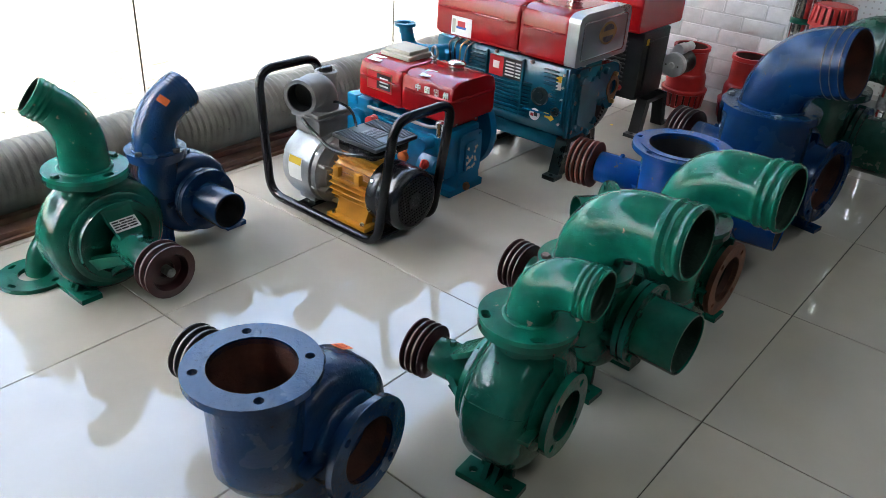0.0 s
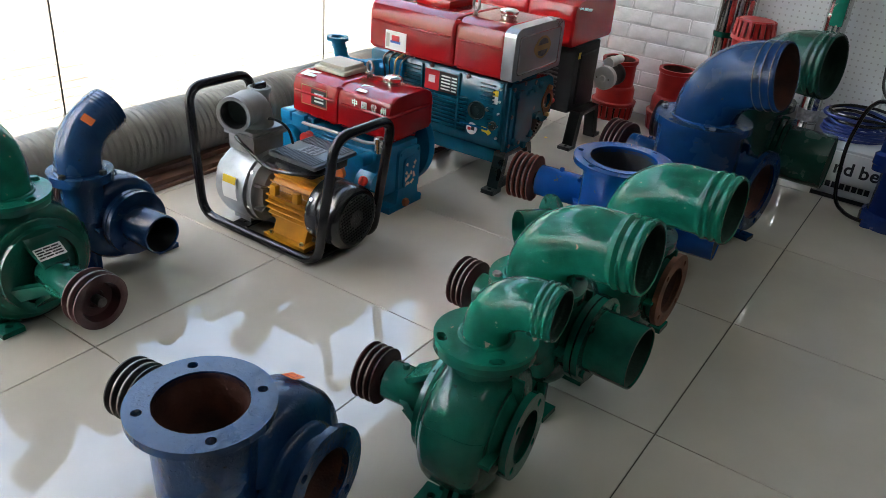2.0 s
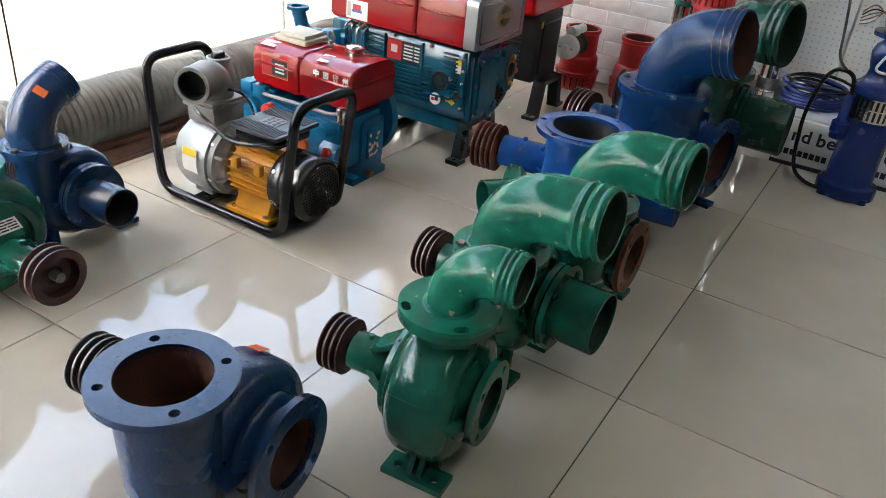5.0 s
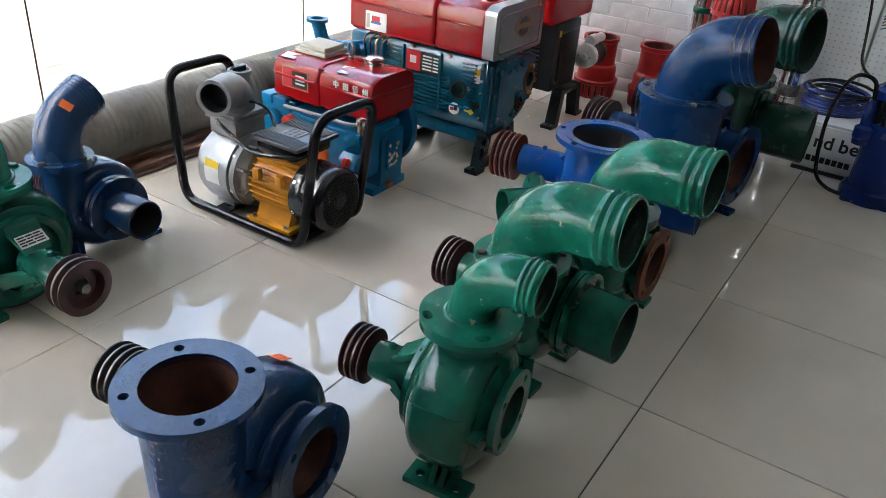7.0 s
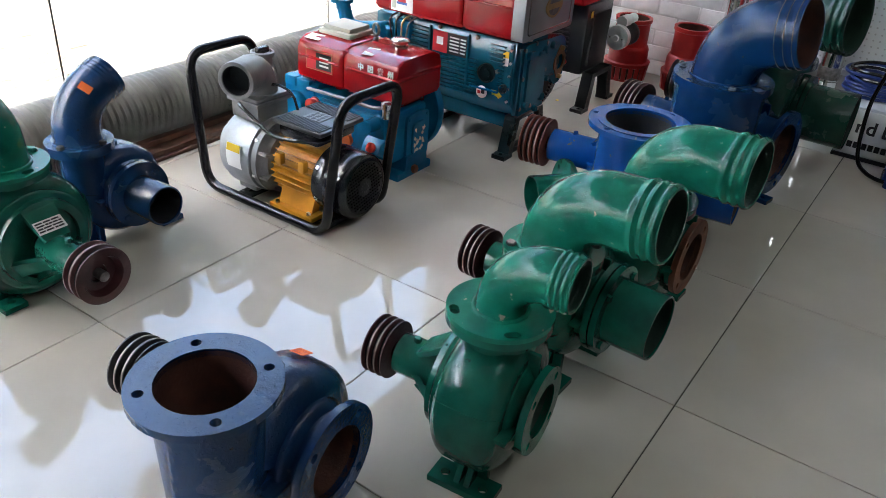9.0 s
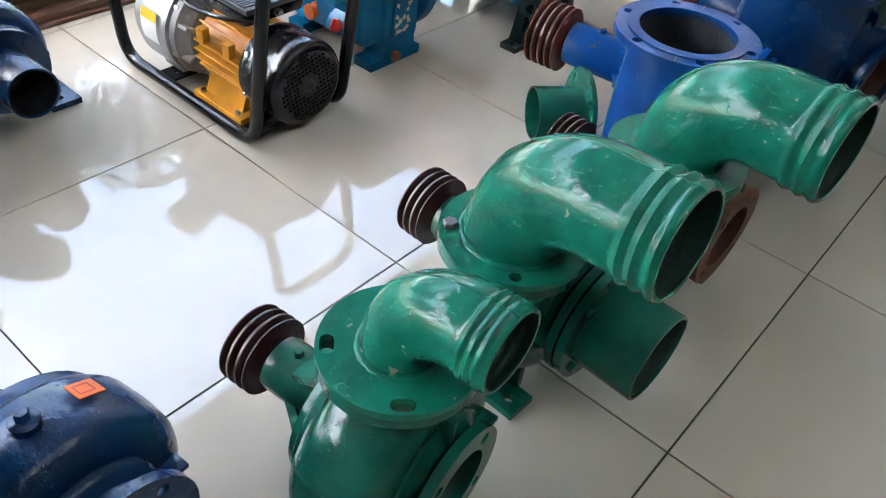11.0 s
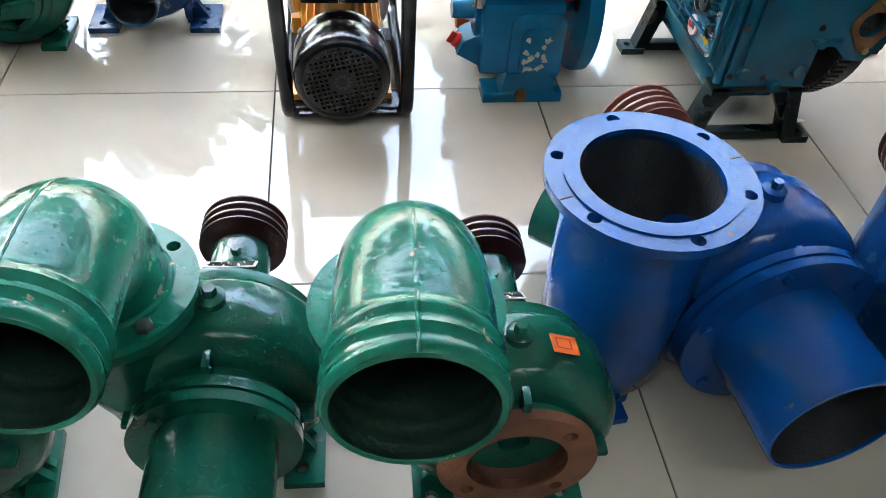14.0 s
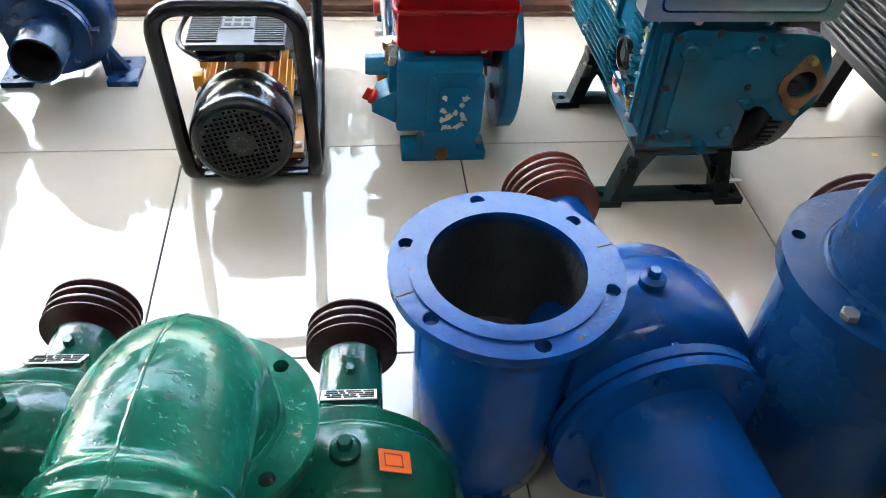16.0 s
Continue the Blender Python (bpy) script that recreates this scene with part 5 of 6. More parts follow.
# curved arrow sticker
bm = B()
arc = [(0.045 * math.cos(radians(a)), 0.045 * math.sin(radians(a))) for a in range(20, 85, 8)] + [(0.027 * math.cos(radians(a)), 0.027 * math.sin(radians(a))) for a in range(84, 18, -8)]
plate(bm, arc, [], 0.001, Matrix.Translation((0.9040, 1.058, 0.186)) @ FACE_W @ pose(0, 0, 0, 0, 0, 20))
add("arrow_sticker", bm, "yellow", "yellow direction arrow sticker", block)
bm = B()
box(bm, 0.9035, 0.9045, 1.012, 1.034, 0.325, 0.375)
ws = add("warning_sticker", bm, "white", "small white and yellow warning sticker", block)
bm = B()
box(bm, 0.9025, 0.9040, 1.012, 1.034, 0.353, 0.375)
add("sticker_head", bm, "yellow", "", block)
bm = B()
v = box(bm, 0.8955, 0.8975, 1.175, 1.325, 0.318, 0.392)
add("data_plate", bm, "ink", "black, white and red data plate", block)
bm = B()
box(bm, 0.8945, 0.8960, 1.262, 1.325, 0.318, 0.392)
add("plate_field", bm, "redink", "", block)
bm = B()
box(bm, 0.8935, 0.8950, 1.28, 1.308, 0.345, 0.372)
add("plate_field", bm, "white", "", block)
for i in range(5):
    for a, b in ((1.184, 1.206), (1.213, 1.252)):
        bm = B()
        box(bm, 0.8940, 0.8958, a, b, 0.328 + i * 0.012, 0.333 + i * 0.012)
        add("plate_print", bm, "white", "", block)
# flywheel with toothed ring
bm = B()
lathe(bm, [(0.02, 1.150), (0.18, 1.160), (0.205, 1.172), (0.210, 1.178), (0.210, 1.240), (0.20, 1.248), (0.17, 1.248), (0.16, 1.21), (0.03, 1.21)], Matrix.Translation((0, 1.190, 0.244)) @ TO_X, 60)
fl = add("flywheel", bm, "ironblack", "black flywheel with toothed rim")
for k in range(90):
    a = 2 * math.pi * k / 90
    bm = B()
    v = box(bm, 0.206, 0.2195, -0.0040, 0.0040, 1.180, 1.208)
    turned(bm, v, Matrix.Translation((0, 1.190, 0.244)) @ TO_X @ pose(0, 0, 0, 0, 0, math.degrees(a)))
    add("tooth", bm, "ironblack", "", fl)
# gasket face on the cover's wing
bm = B()
o = [(0.044 * math.cos(t) * (1 if abs(math.sin(t)) < 0.5 else 0.9), 0.044 * math.sin(t) * (1 + 0.42 * abs(math.sin(t)) ** 5)) for t in [2 * math.pi * q / 40 for q in range(40)]]
plate(bm, o, [ring(0.029, 24)], 0.006, Matrix.Translation((1.209, 0.9715, 0.287)) @ FACE_S)
gs = add("gasket_flange", bm, "brass", "brown bare-metal gasket flange", block)
bm = B()
lathe(bm, [(0.034, 0.0), (0.034, -0.02)], Matrix.Translation((1.209, 1.000, 0.287)) @ TO_MY, 24)
add("port_shadow_cup", bm, "ironblack", "", block)
for z in (0.053, -0.053):
    bolt_on(add, "bolt", (1.209, 0.966, 0.287 + z), 0.009, 0.012, TO_MY, "gold", block)
# stand
for y0, y1 in ((0.962, 1.015), (1.34, 1.39)):
    bm = B()
    for s, xa, xb in ((1, 0.857, 0.915), (-1, 1.122, 1.180)):
        pad = B()
        plate(pad, [(xa, y0), (xb, y0), (xb, y1), (xa, y1)], [ring(0.009, 12, xa + 0.018 if s > 0 else xb - 0.018, (y0 + y1) / 2)], 0.016)
        add("stand_pad", pad, "petrol_dark")
    box(bm, 0.91, 1.13, y0 + 0.012, y1 - 0.012, 0.004, 0.026, 0.003)
    for s, x in ((1, 0.905), (-1, 1.132)):
        loft(bm, [[Vector((x - 0.016, y, 0.012)), Vector((x + 0.016, y, 0.012)), Vector((x + s * 0.032 + 0.016, y, 0.145)), Vector((x + s * 0.032 - 0.016, y, 0.145))] for y in (y0 + 0.004, y1 - 0.004)])
        loft(bm, [[Vector((x + s * 0.002 - 0.006, y, 0.02)), Vector((x + s * 0.002 + 0.006, y, 0.02)), Vector((x + s * 0.075 + 0.006, y, 0.145)), Vector((x + s * 0.075 - 0.006, y, 0.145))] for y in (y0 + 0.018, y1 - 0.018)])
    box(bm, 0.915, 1.118, y0 + 0.004, y1 - 0.004, 0.132, 0.146, 0.003)
    add("stand", bm, "petrol_dark", "dark cast stand")
bm = B()
box(bm, 0.945, 1.09, 1.02, 1.46, 0.085, 0.140, 0.01)
add("oil_pan", bm, "petrol")
tk = tank(add, 0.860, 1.205, 0.985, 1.565, 0.428, 0.605, "red", 1.185)
big_tank_trim(add, tk, 0.860, 1.205, 0.945, 0.428, 0.603)
bm = B()
box(bm, 0.93, 1.14, 1.0, 1.02, 0.405, 0.432, 0.002)
add("tank_bracket", bm, "red")
bm = B()
box(bm, 0.93, 1.14, 1.40, 1.42, 0.395, 0.432, 0.002)
add("tank_bracket", bm, "red")
for x in (0.97, 1.10):
    bolt_on(add, "bolt", (x, 0.985, 0.416), 0.009, 0.02, TO_MY, "steel")
filler(add, (1.01, 1.065, 0.604), tk, 0.024)
eyebolt(add, (0.965, 1.175, 0.600), tk, 0.022, 60)
bm = B()
box(bm, 0.94, 1.10, 1.27, 1.42, 0.600, 0.632, 0.012)
add("air_filter_box", bm, "red2", "red air-filter housing", tk)
bm = B()
box(bm, 0.8585, 0.8600, 1.395, 1.49, 0.437, 0.505)
lb_ = add("picture_label", bm, "white", "white label with coloured print", tk)
for a, mt in (((1.42, 1.465, 0.462, 0.470), "blueink"), ((1.425, 1.46, 0.470, 0.490), "redink"), ((1.47, 1.485, 0.445, 0.495), "beige")):
    bm = B()
    box(bm, 0.8572, 0.8590, *a)
    add("label_print", bm, mt, "", tk)
letters("中国CHANGZHOU CHINA常州", 0.016, "white", tk, Matrix.Translation((0.8815, 1.165, 0.5795)) @ FACE_W @ pose(0, 0, 0, -52, 0, 0))
# head, intake and exhaust behind
bm = B()
box(bm, 0.86, 0.935, 1.50, 1.60, 0.22, 0.36, 0.012)
box(bm, 0.88, 0.93, 1.42, 1.50, 0.33, 0.40, 0.008)
lathe(bm, [(0.045, 0.83), (0.05, 0.84), (0.05, 0.87)], Matrix.Translation((0, 1.56, 0.33)) @ TO_X, 24)
add("cylinder_head", bm, "teal")
bm = B()
sweep(bm, rounded([(0.93, 1.55, 0.345), (0.85, 1.60, 0.345), (0.82, 1.66, 0.35), (0.815, 1.685, 0.44)], 0.06, 8), 0.026, 20)
lathe(bm, [(0.026, 0.432), (0.042, 0.434), (0.042, 0.446), (0.024, 0.446), (0.022, 0.41), (0.002, 0.41)], Matrix.Translation((0.815, 1.685, 0)), 24)
add("exhaust_bend", bm, "teal", "light blue exhaust bend")
for k in range(4):
    bm = B()
    sweep(bm, rounded([(0.90, 1.40 + 0.03 * k, 0.42), (0.872, 1.42 + 0.03 * k, 0.40), (0.87, 1.43 + 0.02 * k, 0.33), (0.89, 1.45 + 0.02 * k, 0.27)], 0.03), 0.0035, 8)
    add("fuel_line", bm, ("bolt", "gold", "plastic", "plastic")[k])

# black diesel engine
bk, add = rig("black_diesel_engine", 1.62, 1.28, "black diesel engine with red tank and grey starter motor", "diesel engine")
bm = B()
box(bm, 1.46, 1.70, 1.05, 1.52, 0.145, 0.43, 0.014)
box(bm, 1.50, 1.68, 1.50, 1.62, 0.18, 0.40, 0.014)
box(bm, 1.50, 1.665, 1.04, 1.055, 0.18, 0.39, 0.006)
block = add("crankcase", bm, "ironblack", "black ribbed crankcase")
for i in range(12):
    z = 0.175 + i * 0.0185
    bm = B()
    box(bm, 1.452, 1.462, 1.12, 1.47, z, z + 0.007, 0.002, 1)
    add("cooling_rib", bm, "irongrey", "", block)
bm = B()
lathe(bm, [(0.03, 0), (0.03, -0.014), (0.02, -0.015), (0.018, -0.004), (0.002, -0.004)], Matrix.Translation((1.46, 1.16, 0.27)) @ TO_X, 22)
add("port_boss", bm, "irongrey", "", block)
bm = B()
lathe(bm, [(0.011, 0), (0.011, -0.014), (0.008, -0.018)], Matrix.Translation((1.457, 1.125, 0.19)) @ TO_X, 12)
add("cap", bm, "redcap", "", block)
bm = B()
box(bm, 1.478, 1.53, 1.0475, 1.0490, 0.375, 0.405)
add("warning_sticker", bm, "ink", "", block)
bm = B()
box(bm, 1.480, 1.50, 1.0460, 1.0480, 0.377, 0.403)
add("sticker_head", bm, "yellow", "yellow warning sticker", block)
bm = B()
lathe(bm, [(0.02, 1.70), (0.17, 1.705), (0.19, 1.715), (0.19, 1.775), (0.15, 1.785), (0.03, 1.77)], Matrix.Translation((0, 1.30, 0.275)) @ TO_X, 56)
fl = add("flywheel", bm, "ironblack", "black toothed flywheel")
for k in range(80):
    a = 2 * math.pi * k / 80
    bm = B()
    v = box(bm, 0.186, 0.199, -0.004, 0.004, 1.718, 1.745)
    turned(bm, v, Matrix.Translation((0, 1.30, 0.275)) @ TO_X @ pose(0, 0, 0, 0, 0, math.degrees(a)))
    add("tooth", bm, "ironblack", "", fl)
for y0, y1 in ((1.00, 1.055), (1.36, 1.41)):
    bm = B()
    for s, xa, xb in ((1, 1.425, 1.49), (-1, 1.675, 1.735)):
        pad = B()
        plate(pad, [(xa, y0), (xb, y0), (xb, y1), (xa, y1)], [ring(0.009, 12, (xa + xb) / 2 - 0.012 * s, (y0 + y1) / 2)], 0.014)
        add("stand_pad", pad, "ironblack")
    for s, x in ((1, 1.478), (-1, 1.688)):
        loft(bm, [[Vector((x - 0.02, y, 0.010)), Vector((x + 0.02, y, 0.010)), Vector((x + s * 0.03 + 0.018, y, 0.155)), Vector((x + s * 0.03 - 0.018, y, 0.155))] for y in (y0 + 0.004, y1 - 0.004)])
    box(bm, 1.49, 1.68, y0 + 0.004, y1 - 0.004, 0.135, 0.155, 0.003)
    add("stand", bm, "ironblack", "black cast stand")
tk = tank(add, 1.405, 1.800, 1.055, 1.62, 0.432, 0.612, "red2", 1.27)
filler(add, (1.62, 1.13, 0.610), tk, 0.024)
eyebolt(add, (1.56, 1.26, 0.608), tk, 0.02, 60)
letters("中国CHANGZHOU CHINA常州", 0.018, "white", tk, Matrix.Translation((1.4285, 1.25, 0.584)) @ FACE_W @ pose(0, 0, 0, -52, 0, 0))
bm = B()
box(bm, 1.52, 1.68, 1.34, 1.48, 0.608, 0.636, 0.012)
add("air_filter_box", bm, "red2", "", tk)
# starter motor lying across
Ms_ = Matrix.Translation((1.682, 1.008, 0.268)) @ pose(0, 0, 0, -90, 0, -92)
bm = B()
lathe(bm, [(0.043, 0), (0.050, 0.004), (0.051, 0.03), (0.047, 0.034), (0.047, 0.10), (0.050, 0.104), (0.050, 0.125), (0.03, 0.14)], Ms_, 32)
stt = add("starter_motor", bm, "ironblack", "starter motor with grey end cap")
bm = B()
lathe(bm, [(0.012, -0.009), (0.015, -0.004), (0.042, -0.002), (0.0515, 0.005), (0.0515, 0.032)], Ms_, 32)
add("end_cap", bm, "alu_bright", "grey end cap", stt)
for a in (0, 180):
    bolt_on(add, "screw", tuple(Ms_ @ Vector((0.028 * math.cos(radians(a)), 0.028 * math.sin(radians(a)), -0.001))), 0.004, 0.004, Ms_.to_3x3().to_4x4() @ pose(0, 0, 0, 180, 0, 0), "bolt", stt)
bm = B()
lathe(bm, [(0.024, 0.03), (0.024, 0.085), (0.020, 0.09), (0.020, 0.15), (0.014, 0.155)], Ms_ @ Matrix.Translation((0.0, -0.062, 0)), 24)
add("solenoid", bm, "alu_bright", "", stt)
bm = B()
box(bm, 1.66, 1.72, 1.06, 1.12, 0.20, 0.26, 0.01)
add("starter_bracket", bm, "ironblack", "", block)

bk.location.x += 0.065
bk.location.y -= 0.03

# ---------------------------------------------------------------- red foot valves by the brick wall
FV = "red foot valves"


def foot_valve(at, r, rp, h, label, strainer_up=False):
    t = thing("foot_valve", pose(at[0], at[1], at[2] if len(at) > 2 else 0), label, "foot valve", FV)
    hb = h * 0.27
    bm = B()
    lathe(bm, [(r * 0.6, 0.0), (r * 0.78, 0.0), (r * 0.82, 0.006), (r * 0.84, 0.010)], Matrix(), 40)
    lathe(bm, [(r * 0.97, hb - 0.008), (r * 1.04, hb - 0.004), (r * 1.06, hb + 0.010), (r * 0.93, hb + 0.014), (r * 0.91, hb + 0.022), (r * 0.90, hb + h * 0.24), (r * 0.84, hb + h * 0.29), (rp * 1.0, hb + h * 0.30), (rp * 0.97, hb + h * 0.33), (rp * 0.97, h - 0.02), (rp * 1.05, h - 0.016), (rp * 1.05, h), (rp * 0.88, h), (rp * 0.86, h * 0.7), (0.002, h * 0.7)], Matrix(), 40, False, True)
    body = part("valve_body", bm, "red_cast", t)
    n = 20
    for k in range(n):
        a = 2 * math.pi * k / n
        bm = B()
        v = box(bm, -0.004, 0.004, -r * 0.105, r * 0.105, 0.004, hb + 0.002, 0.002, 1)
        turned(bm, v, pose(0, 0, 0, 0, 0, math.degrees(a)) @ Matrix.Translation((r * 0.90, 0, 0)) @ pose(0, 0, 0, 0, 6, 0))
        part("strainer_bar", bm, "red_cast", t)
    bm = B()
    lathe(bm, [(r * 0.76, 0.006), (r * 0.86, hb)], Matrix(), 32)
    part("strainer_core", bm, "rust", t)
    bm = B()
    lathe(bm, [(rp * 0.86, h - 0.004), (rp * 0.84, h * 0.72), (0.002, h * 0.715)], Matrix(), 32, False, True)
    part("pipe_bore", bm, "rust", t)
    return t


foot_valve((2.095, 1.045), 0.100, 0.080, 0.285, "red cast-iron foot valve with slotted strainer base")
foot_valve((2.115, 0.775), 0.098, 0.078, 0.290, "red cast-iron foot valve standing against brick wall")
t = foot_valve((2.06, 0.475, 0.560), 0.086, 0.060, 0.27, "red foot valve turned strainer up on a pipe")
t.matrix_basis = pose(2.06, 0.475, 0.575, 180, 0, 0)
foot_valve((2.06, 0.475), 0.092, 0.072, 0.304, "red cast-iron foot valve under another one")

# ---------------------------------------------------------------- stainless borehole pumps
for px, py, ph, lean in ((2.165, 0.625, 1.45, 0.0), (2.19, 0.545, 1.35, 0.4), (2.13, 0.185, 1.5, -1.0)):
    t = thing("borehole_pump", pose(px, py, 0, 0, lean, 0), "slim polished stainless borehole pump standing on end", "borehole pump", "borehole pumps")
    r = 0.043 if py != 0.545 else 0.030
    bm = B()
    lathe(bm, [(r * 0.8, 0), (r, 0.006), (r, 0.19), (r * 0.92, 0.192), (r * 0.92, 0.2)], Matrix(), 36)
    part("lower_tube", bm, "inox", t)
    bm = B()
    lathe(bm, [(r * 0.92, 0.198), (r * 1.04, 0.2), (r * 1.04, 0.25), (r * 0.9, 0.252)], Matrix(), 36)
    part("collar", bm, "bolt", t)
    bm = B()
    lathe(bm, [(r * 0.97, 0.25), (r * 0.97, 0.42), (r * 1.0, 0.424), (r * 1.0, ph), (r * 0.6, ph + 0.01)], Matrix(), 36)
    part("upper_tube", bm, "inox", t)
    for zz in (0.46, 0.62, 0.78):
        bm = B()
        lathe(bm, [(r * 1.01, zz), (r * 1.04, zz + 0.004), (r * 1.04, zz + 0.02), (r * 1.01, zz + 0.024)], Matrix(), 36, False, False)
        part("band", bm, "green_old" if zz < 0.5 else "inox", t)
    if py < 0.3:
        bm = B()
        box(bm, -r * 1.15, -r * 0.6, -0.03, 0.018, 0.60, 0.74, 0.004)
        part("green_label", bm, "green", t, "green label with a printed coil")

# ---------------------------------------------------------------- display rack
rack = thing("display_rack", pose(2.05, -0.8, 0), "white perforated display rack with a printed base board", "display rack")
rs = Matrix.Translation((-2.05, 0.8, 0))
bm = B()
box(bm, 1.835, 2.26, -2.4, 0.03, 0.02, 0.185, 0.003)
part("base_box", bm, "peg", rack, m=rs)
bm = B()
box(bm, 1.820, 1.836, -2.4, 0.045, 0.014, 0.190, 0.002)
sign = part("sign_board", bm, "white", rack, "white board with black lettering", m=rs)
bm = B()
box(bm, 1.812, 1.838, -2.4, 0.05, 0.0, 0.014, 0.001)
part("black_strip", bm, "ink", rack, m=rs)
bm = B()
box(bm, 1.83, 2.26, -2.4, 0.04, 0.188, 0.200, 0.002)
part("shelf", bm, "peg", rack, m=rs)
for word, y in (("nd bes", -0.005), ("ce", -0.345)):
    for ch in word:
        if ch == " ":
            y -= 0.018
            continue
        lo = letters(ch, 0.072, "ink", sign, Matrix.Translation((1.8195, y, 0.105)) @ FACE_W, name="letter", extrude=0.0006, bold=0.0016)
        y -= max(v.co.x for v in lo.data.vertices) + 0.004
for a, b in ((0.03, -0.03), (-0.045, -0.16), (-0.33, -0.40)):
    y = a
    while y > b:
        bm = B()
        box(bm, 1.8185, 1.8202, max(b, y - 0.018), y, 0.044, 0.068, 0.0004, 1)
        part("print_bar", bm, "ink", rack, m=rs)
        y -= 0.023
# perforated back panel with real holes
bm = B()
pitch = 0.0254
xs = int(0.60 / pitch)
loops = []
for i in range(xs):
    for j in range(int(0.84 / pitch)):
        loops.append(ring(0.0042, 6, -0.30 + pitch * (i + 0.5), -0.42 + pitch * (j + 0.5)))
plate(bm, [(-0.30, -0.42), (0.30, -0.42), (0.30, 0.42), (-0.30, 0.42)], loops, 0.0012, Matrix.Translation((2.235, 0.245, 0.635)) @ FACE_W)
pn = part("perforated_panel", bm, "peg", rack, "white perforated steel back panel", m=rs)
for dy in (-0.61, -1.22, -1.83):
    ob = new("perforated_panel", pn.data)
    ob.parent = rack
    ob.matrix_basis = rs @ Matrix.Translation((0, dy, 0))
    tagged(ob, label="white perforated steel back panel")
bm = B()
box(bm, 2.245, 2.262, -2.4, 0.56, 0.19, 2.2)
part("panel_backing", bm, "ceiling", rack, m=rs)
bm = B()
box(bm, 2.232, 2.245, -2.4, 0.56, 1.06, 2.2)
part("upper_panel", bm, "peg", rack, m=rs)

# coiled cable on the shelf
coil = thing("cable_coil", pose(2.02, -0.02, 0.2), "loose coil of blue electric cable on rack shelf", "cable coil")
rn = random.Random(3)
for k in range(9):
    bm = B()
    pts = []
    for i in range(33):
        a = 2 * math.pi * i / 32
        pts.append(Vector(((0.10 + 0.012 * rn.random()) * math.cos(a), (0.115 + 0.012 * math.sin(k)) * math.sin(a) + 0.012 * math.sin(3 * k), 0.012 + 0.011 * k + 0.004 * math.sin(2 * a + k))))
    sweep(bm, pts, 0.0062, 8)
    part("cable_turn", bm, "bluecable" if k not in (6, 8) else "plastic", coil)

# ---------------------------------------------------------------- submersible pump
sub = thing("submersible_pump", pose(1.69, -0.255, 0), "tall navy blue submersible pump with steel strainer", "submersible pump")
bm = B()
lathe(bm, [(0.09, 0), (0.105, 0.004), (0.106, 0.03), (0.102, 0.048), (0.088, 0.055)], Matrix(), 48)
base = part("base", bm, "navy", sub)
for k in range(4):
    bm = B()
    a = radians(45 + 90 * k)
    lathe(bm, [(0.02, 0), (0.02, 0.02), (0.015, 0.024)], Matrix.Translation((0.095 * math.cos(a), 0.095 * math.sin(a), 0)), 14)
    part("base_lug", bm, "navy", sub)
bm = B()
lathe(bm, [(0.086, 0.05), (0.083, 0.06), (0.081, 0.16), (0.084, 0.27), (0.09, 0.285), (0.09, 0.30), (0.07, 0.302)], Matrix(), 48)
part("motor_body", bm, "navy", sub)
bm = B()
lathe(bm, [(0.078, 0.30), (0.078, 0.385)], Matrix(), 40)
core = part("strainer_core", bm, "bore", sub)
for k in range(30):
    a = 2 * math.pi * k / 30
    bm = B()
    v = box(bm, 0.082, 0.0855, -0.0048, 0.0048, 0.302, 0.384)
    turned(bm, v, pose(0, 0, 0, 0, 0, math.degrees(a)))
    part("strainer_bar", bm, "inox", sub)
for z in (0.300, 0.340, 0.378):
    bm = B()
    lathe(bm, [(0.0815, z), (0.0865, z + 0.001), (0.0865, z + 0.007), (0.0815, z + 0.008)], Matrix(), 40, False, False)
    part("strainer_band", bm, "inox", sub)
bm = B()
lathe(bm, [(0.07, 0.384), (0.096, 0.386), (0.100, 0.395), (0.097, 0.415), (0.080, 0.425), (0.066, 0.445), (0.062, 0.47), (0.070, 0.50), (0.074, 0.53), (0.066, 0.555), (0.05, 0.57), (0.05, 0.585), (0.088, 0.588), (0.088, 0.602), (0.05, 0.605), (0.046, 0.64), (0.046, 0.76), (0.056, 0.765), (0.056, 0.80), (0.04, 0.80), (0.038, 0.7), (0.002, 0.7)], Matrix(), 48)
part("discharge_head", bm, "navy", sub)
for k in range(5):
    bm = B()
    pts = [Vector(((0.060 + 0.004 * math.sin(3 * a0 + k)) * math.cos(a0), (0.060 + 0.004 * math.cos(2 * a0 + k)) * math.sin(a0), 0.612 + 0.011 * k + 0.004 * math.sin(a0 + k))) for a0 in [2 * math.pi * i / 28 for i in range(29)]]
    sweep(bm, pts, 0.0055, 8)
    part("cable_turn", bm, "bolt", sub, "grey cable wound round the neck")
bm = B()
sweep(bm, rounded([(-0.078, 0.02, 0.535), (-0.085, 0.045, 0.48), (-0.085, -0.045, 0.475), (-0.078, -0.02, 0.535)], 0.025), 0.0045, 10)
part("lifting_handle", bm, "white", sub, "white-coated wire handle")
bm = B()
lathe(bm, [(0.028, 0.235), (0.033, 0.24), (0.033, 0.275), (0.02, 0.285), (0.019, 0.36), (0.012, 0.38)], Matrix.Translation((-0.055, 0.085, 0)), 20)
lathe(bm, [(0.005, 0.235), (0.028, 0.215), (0.03, 0.24)], Matrix.Translation((-0.055, 0.085, 0)), 20)
part("cable_entry", bm, "navy", sub)
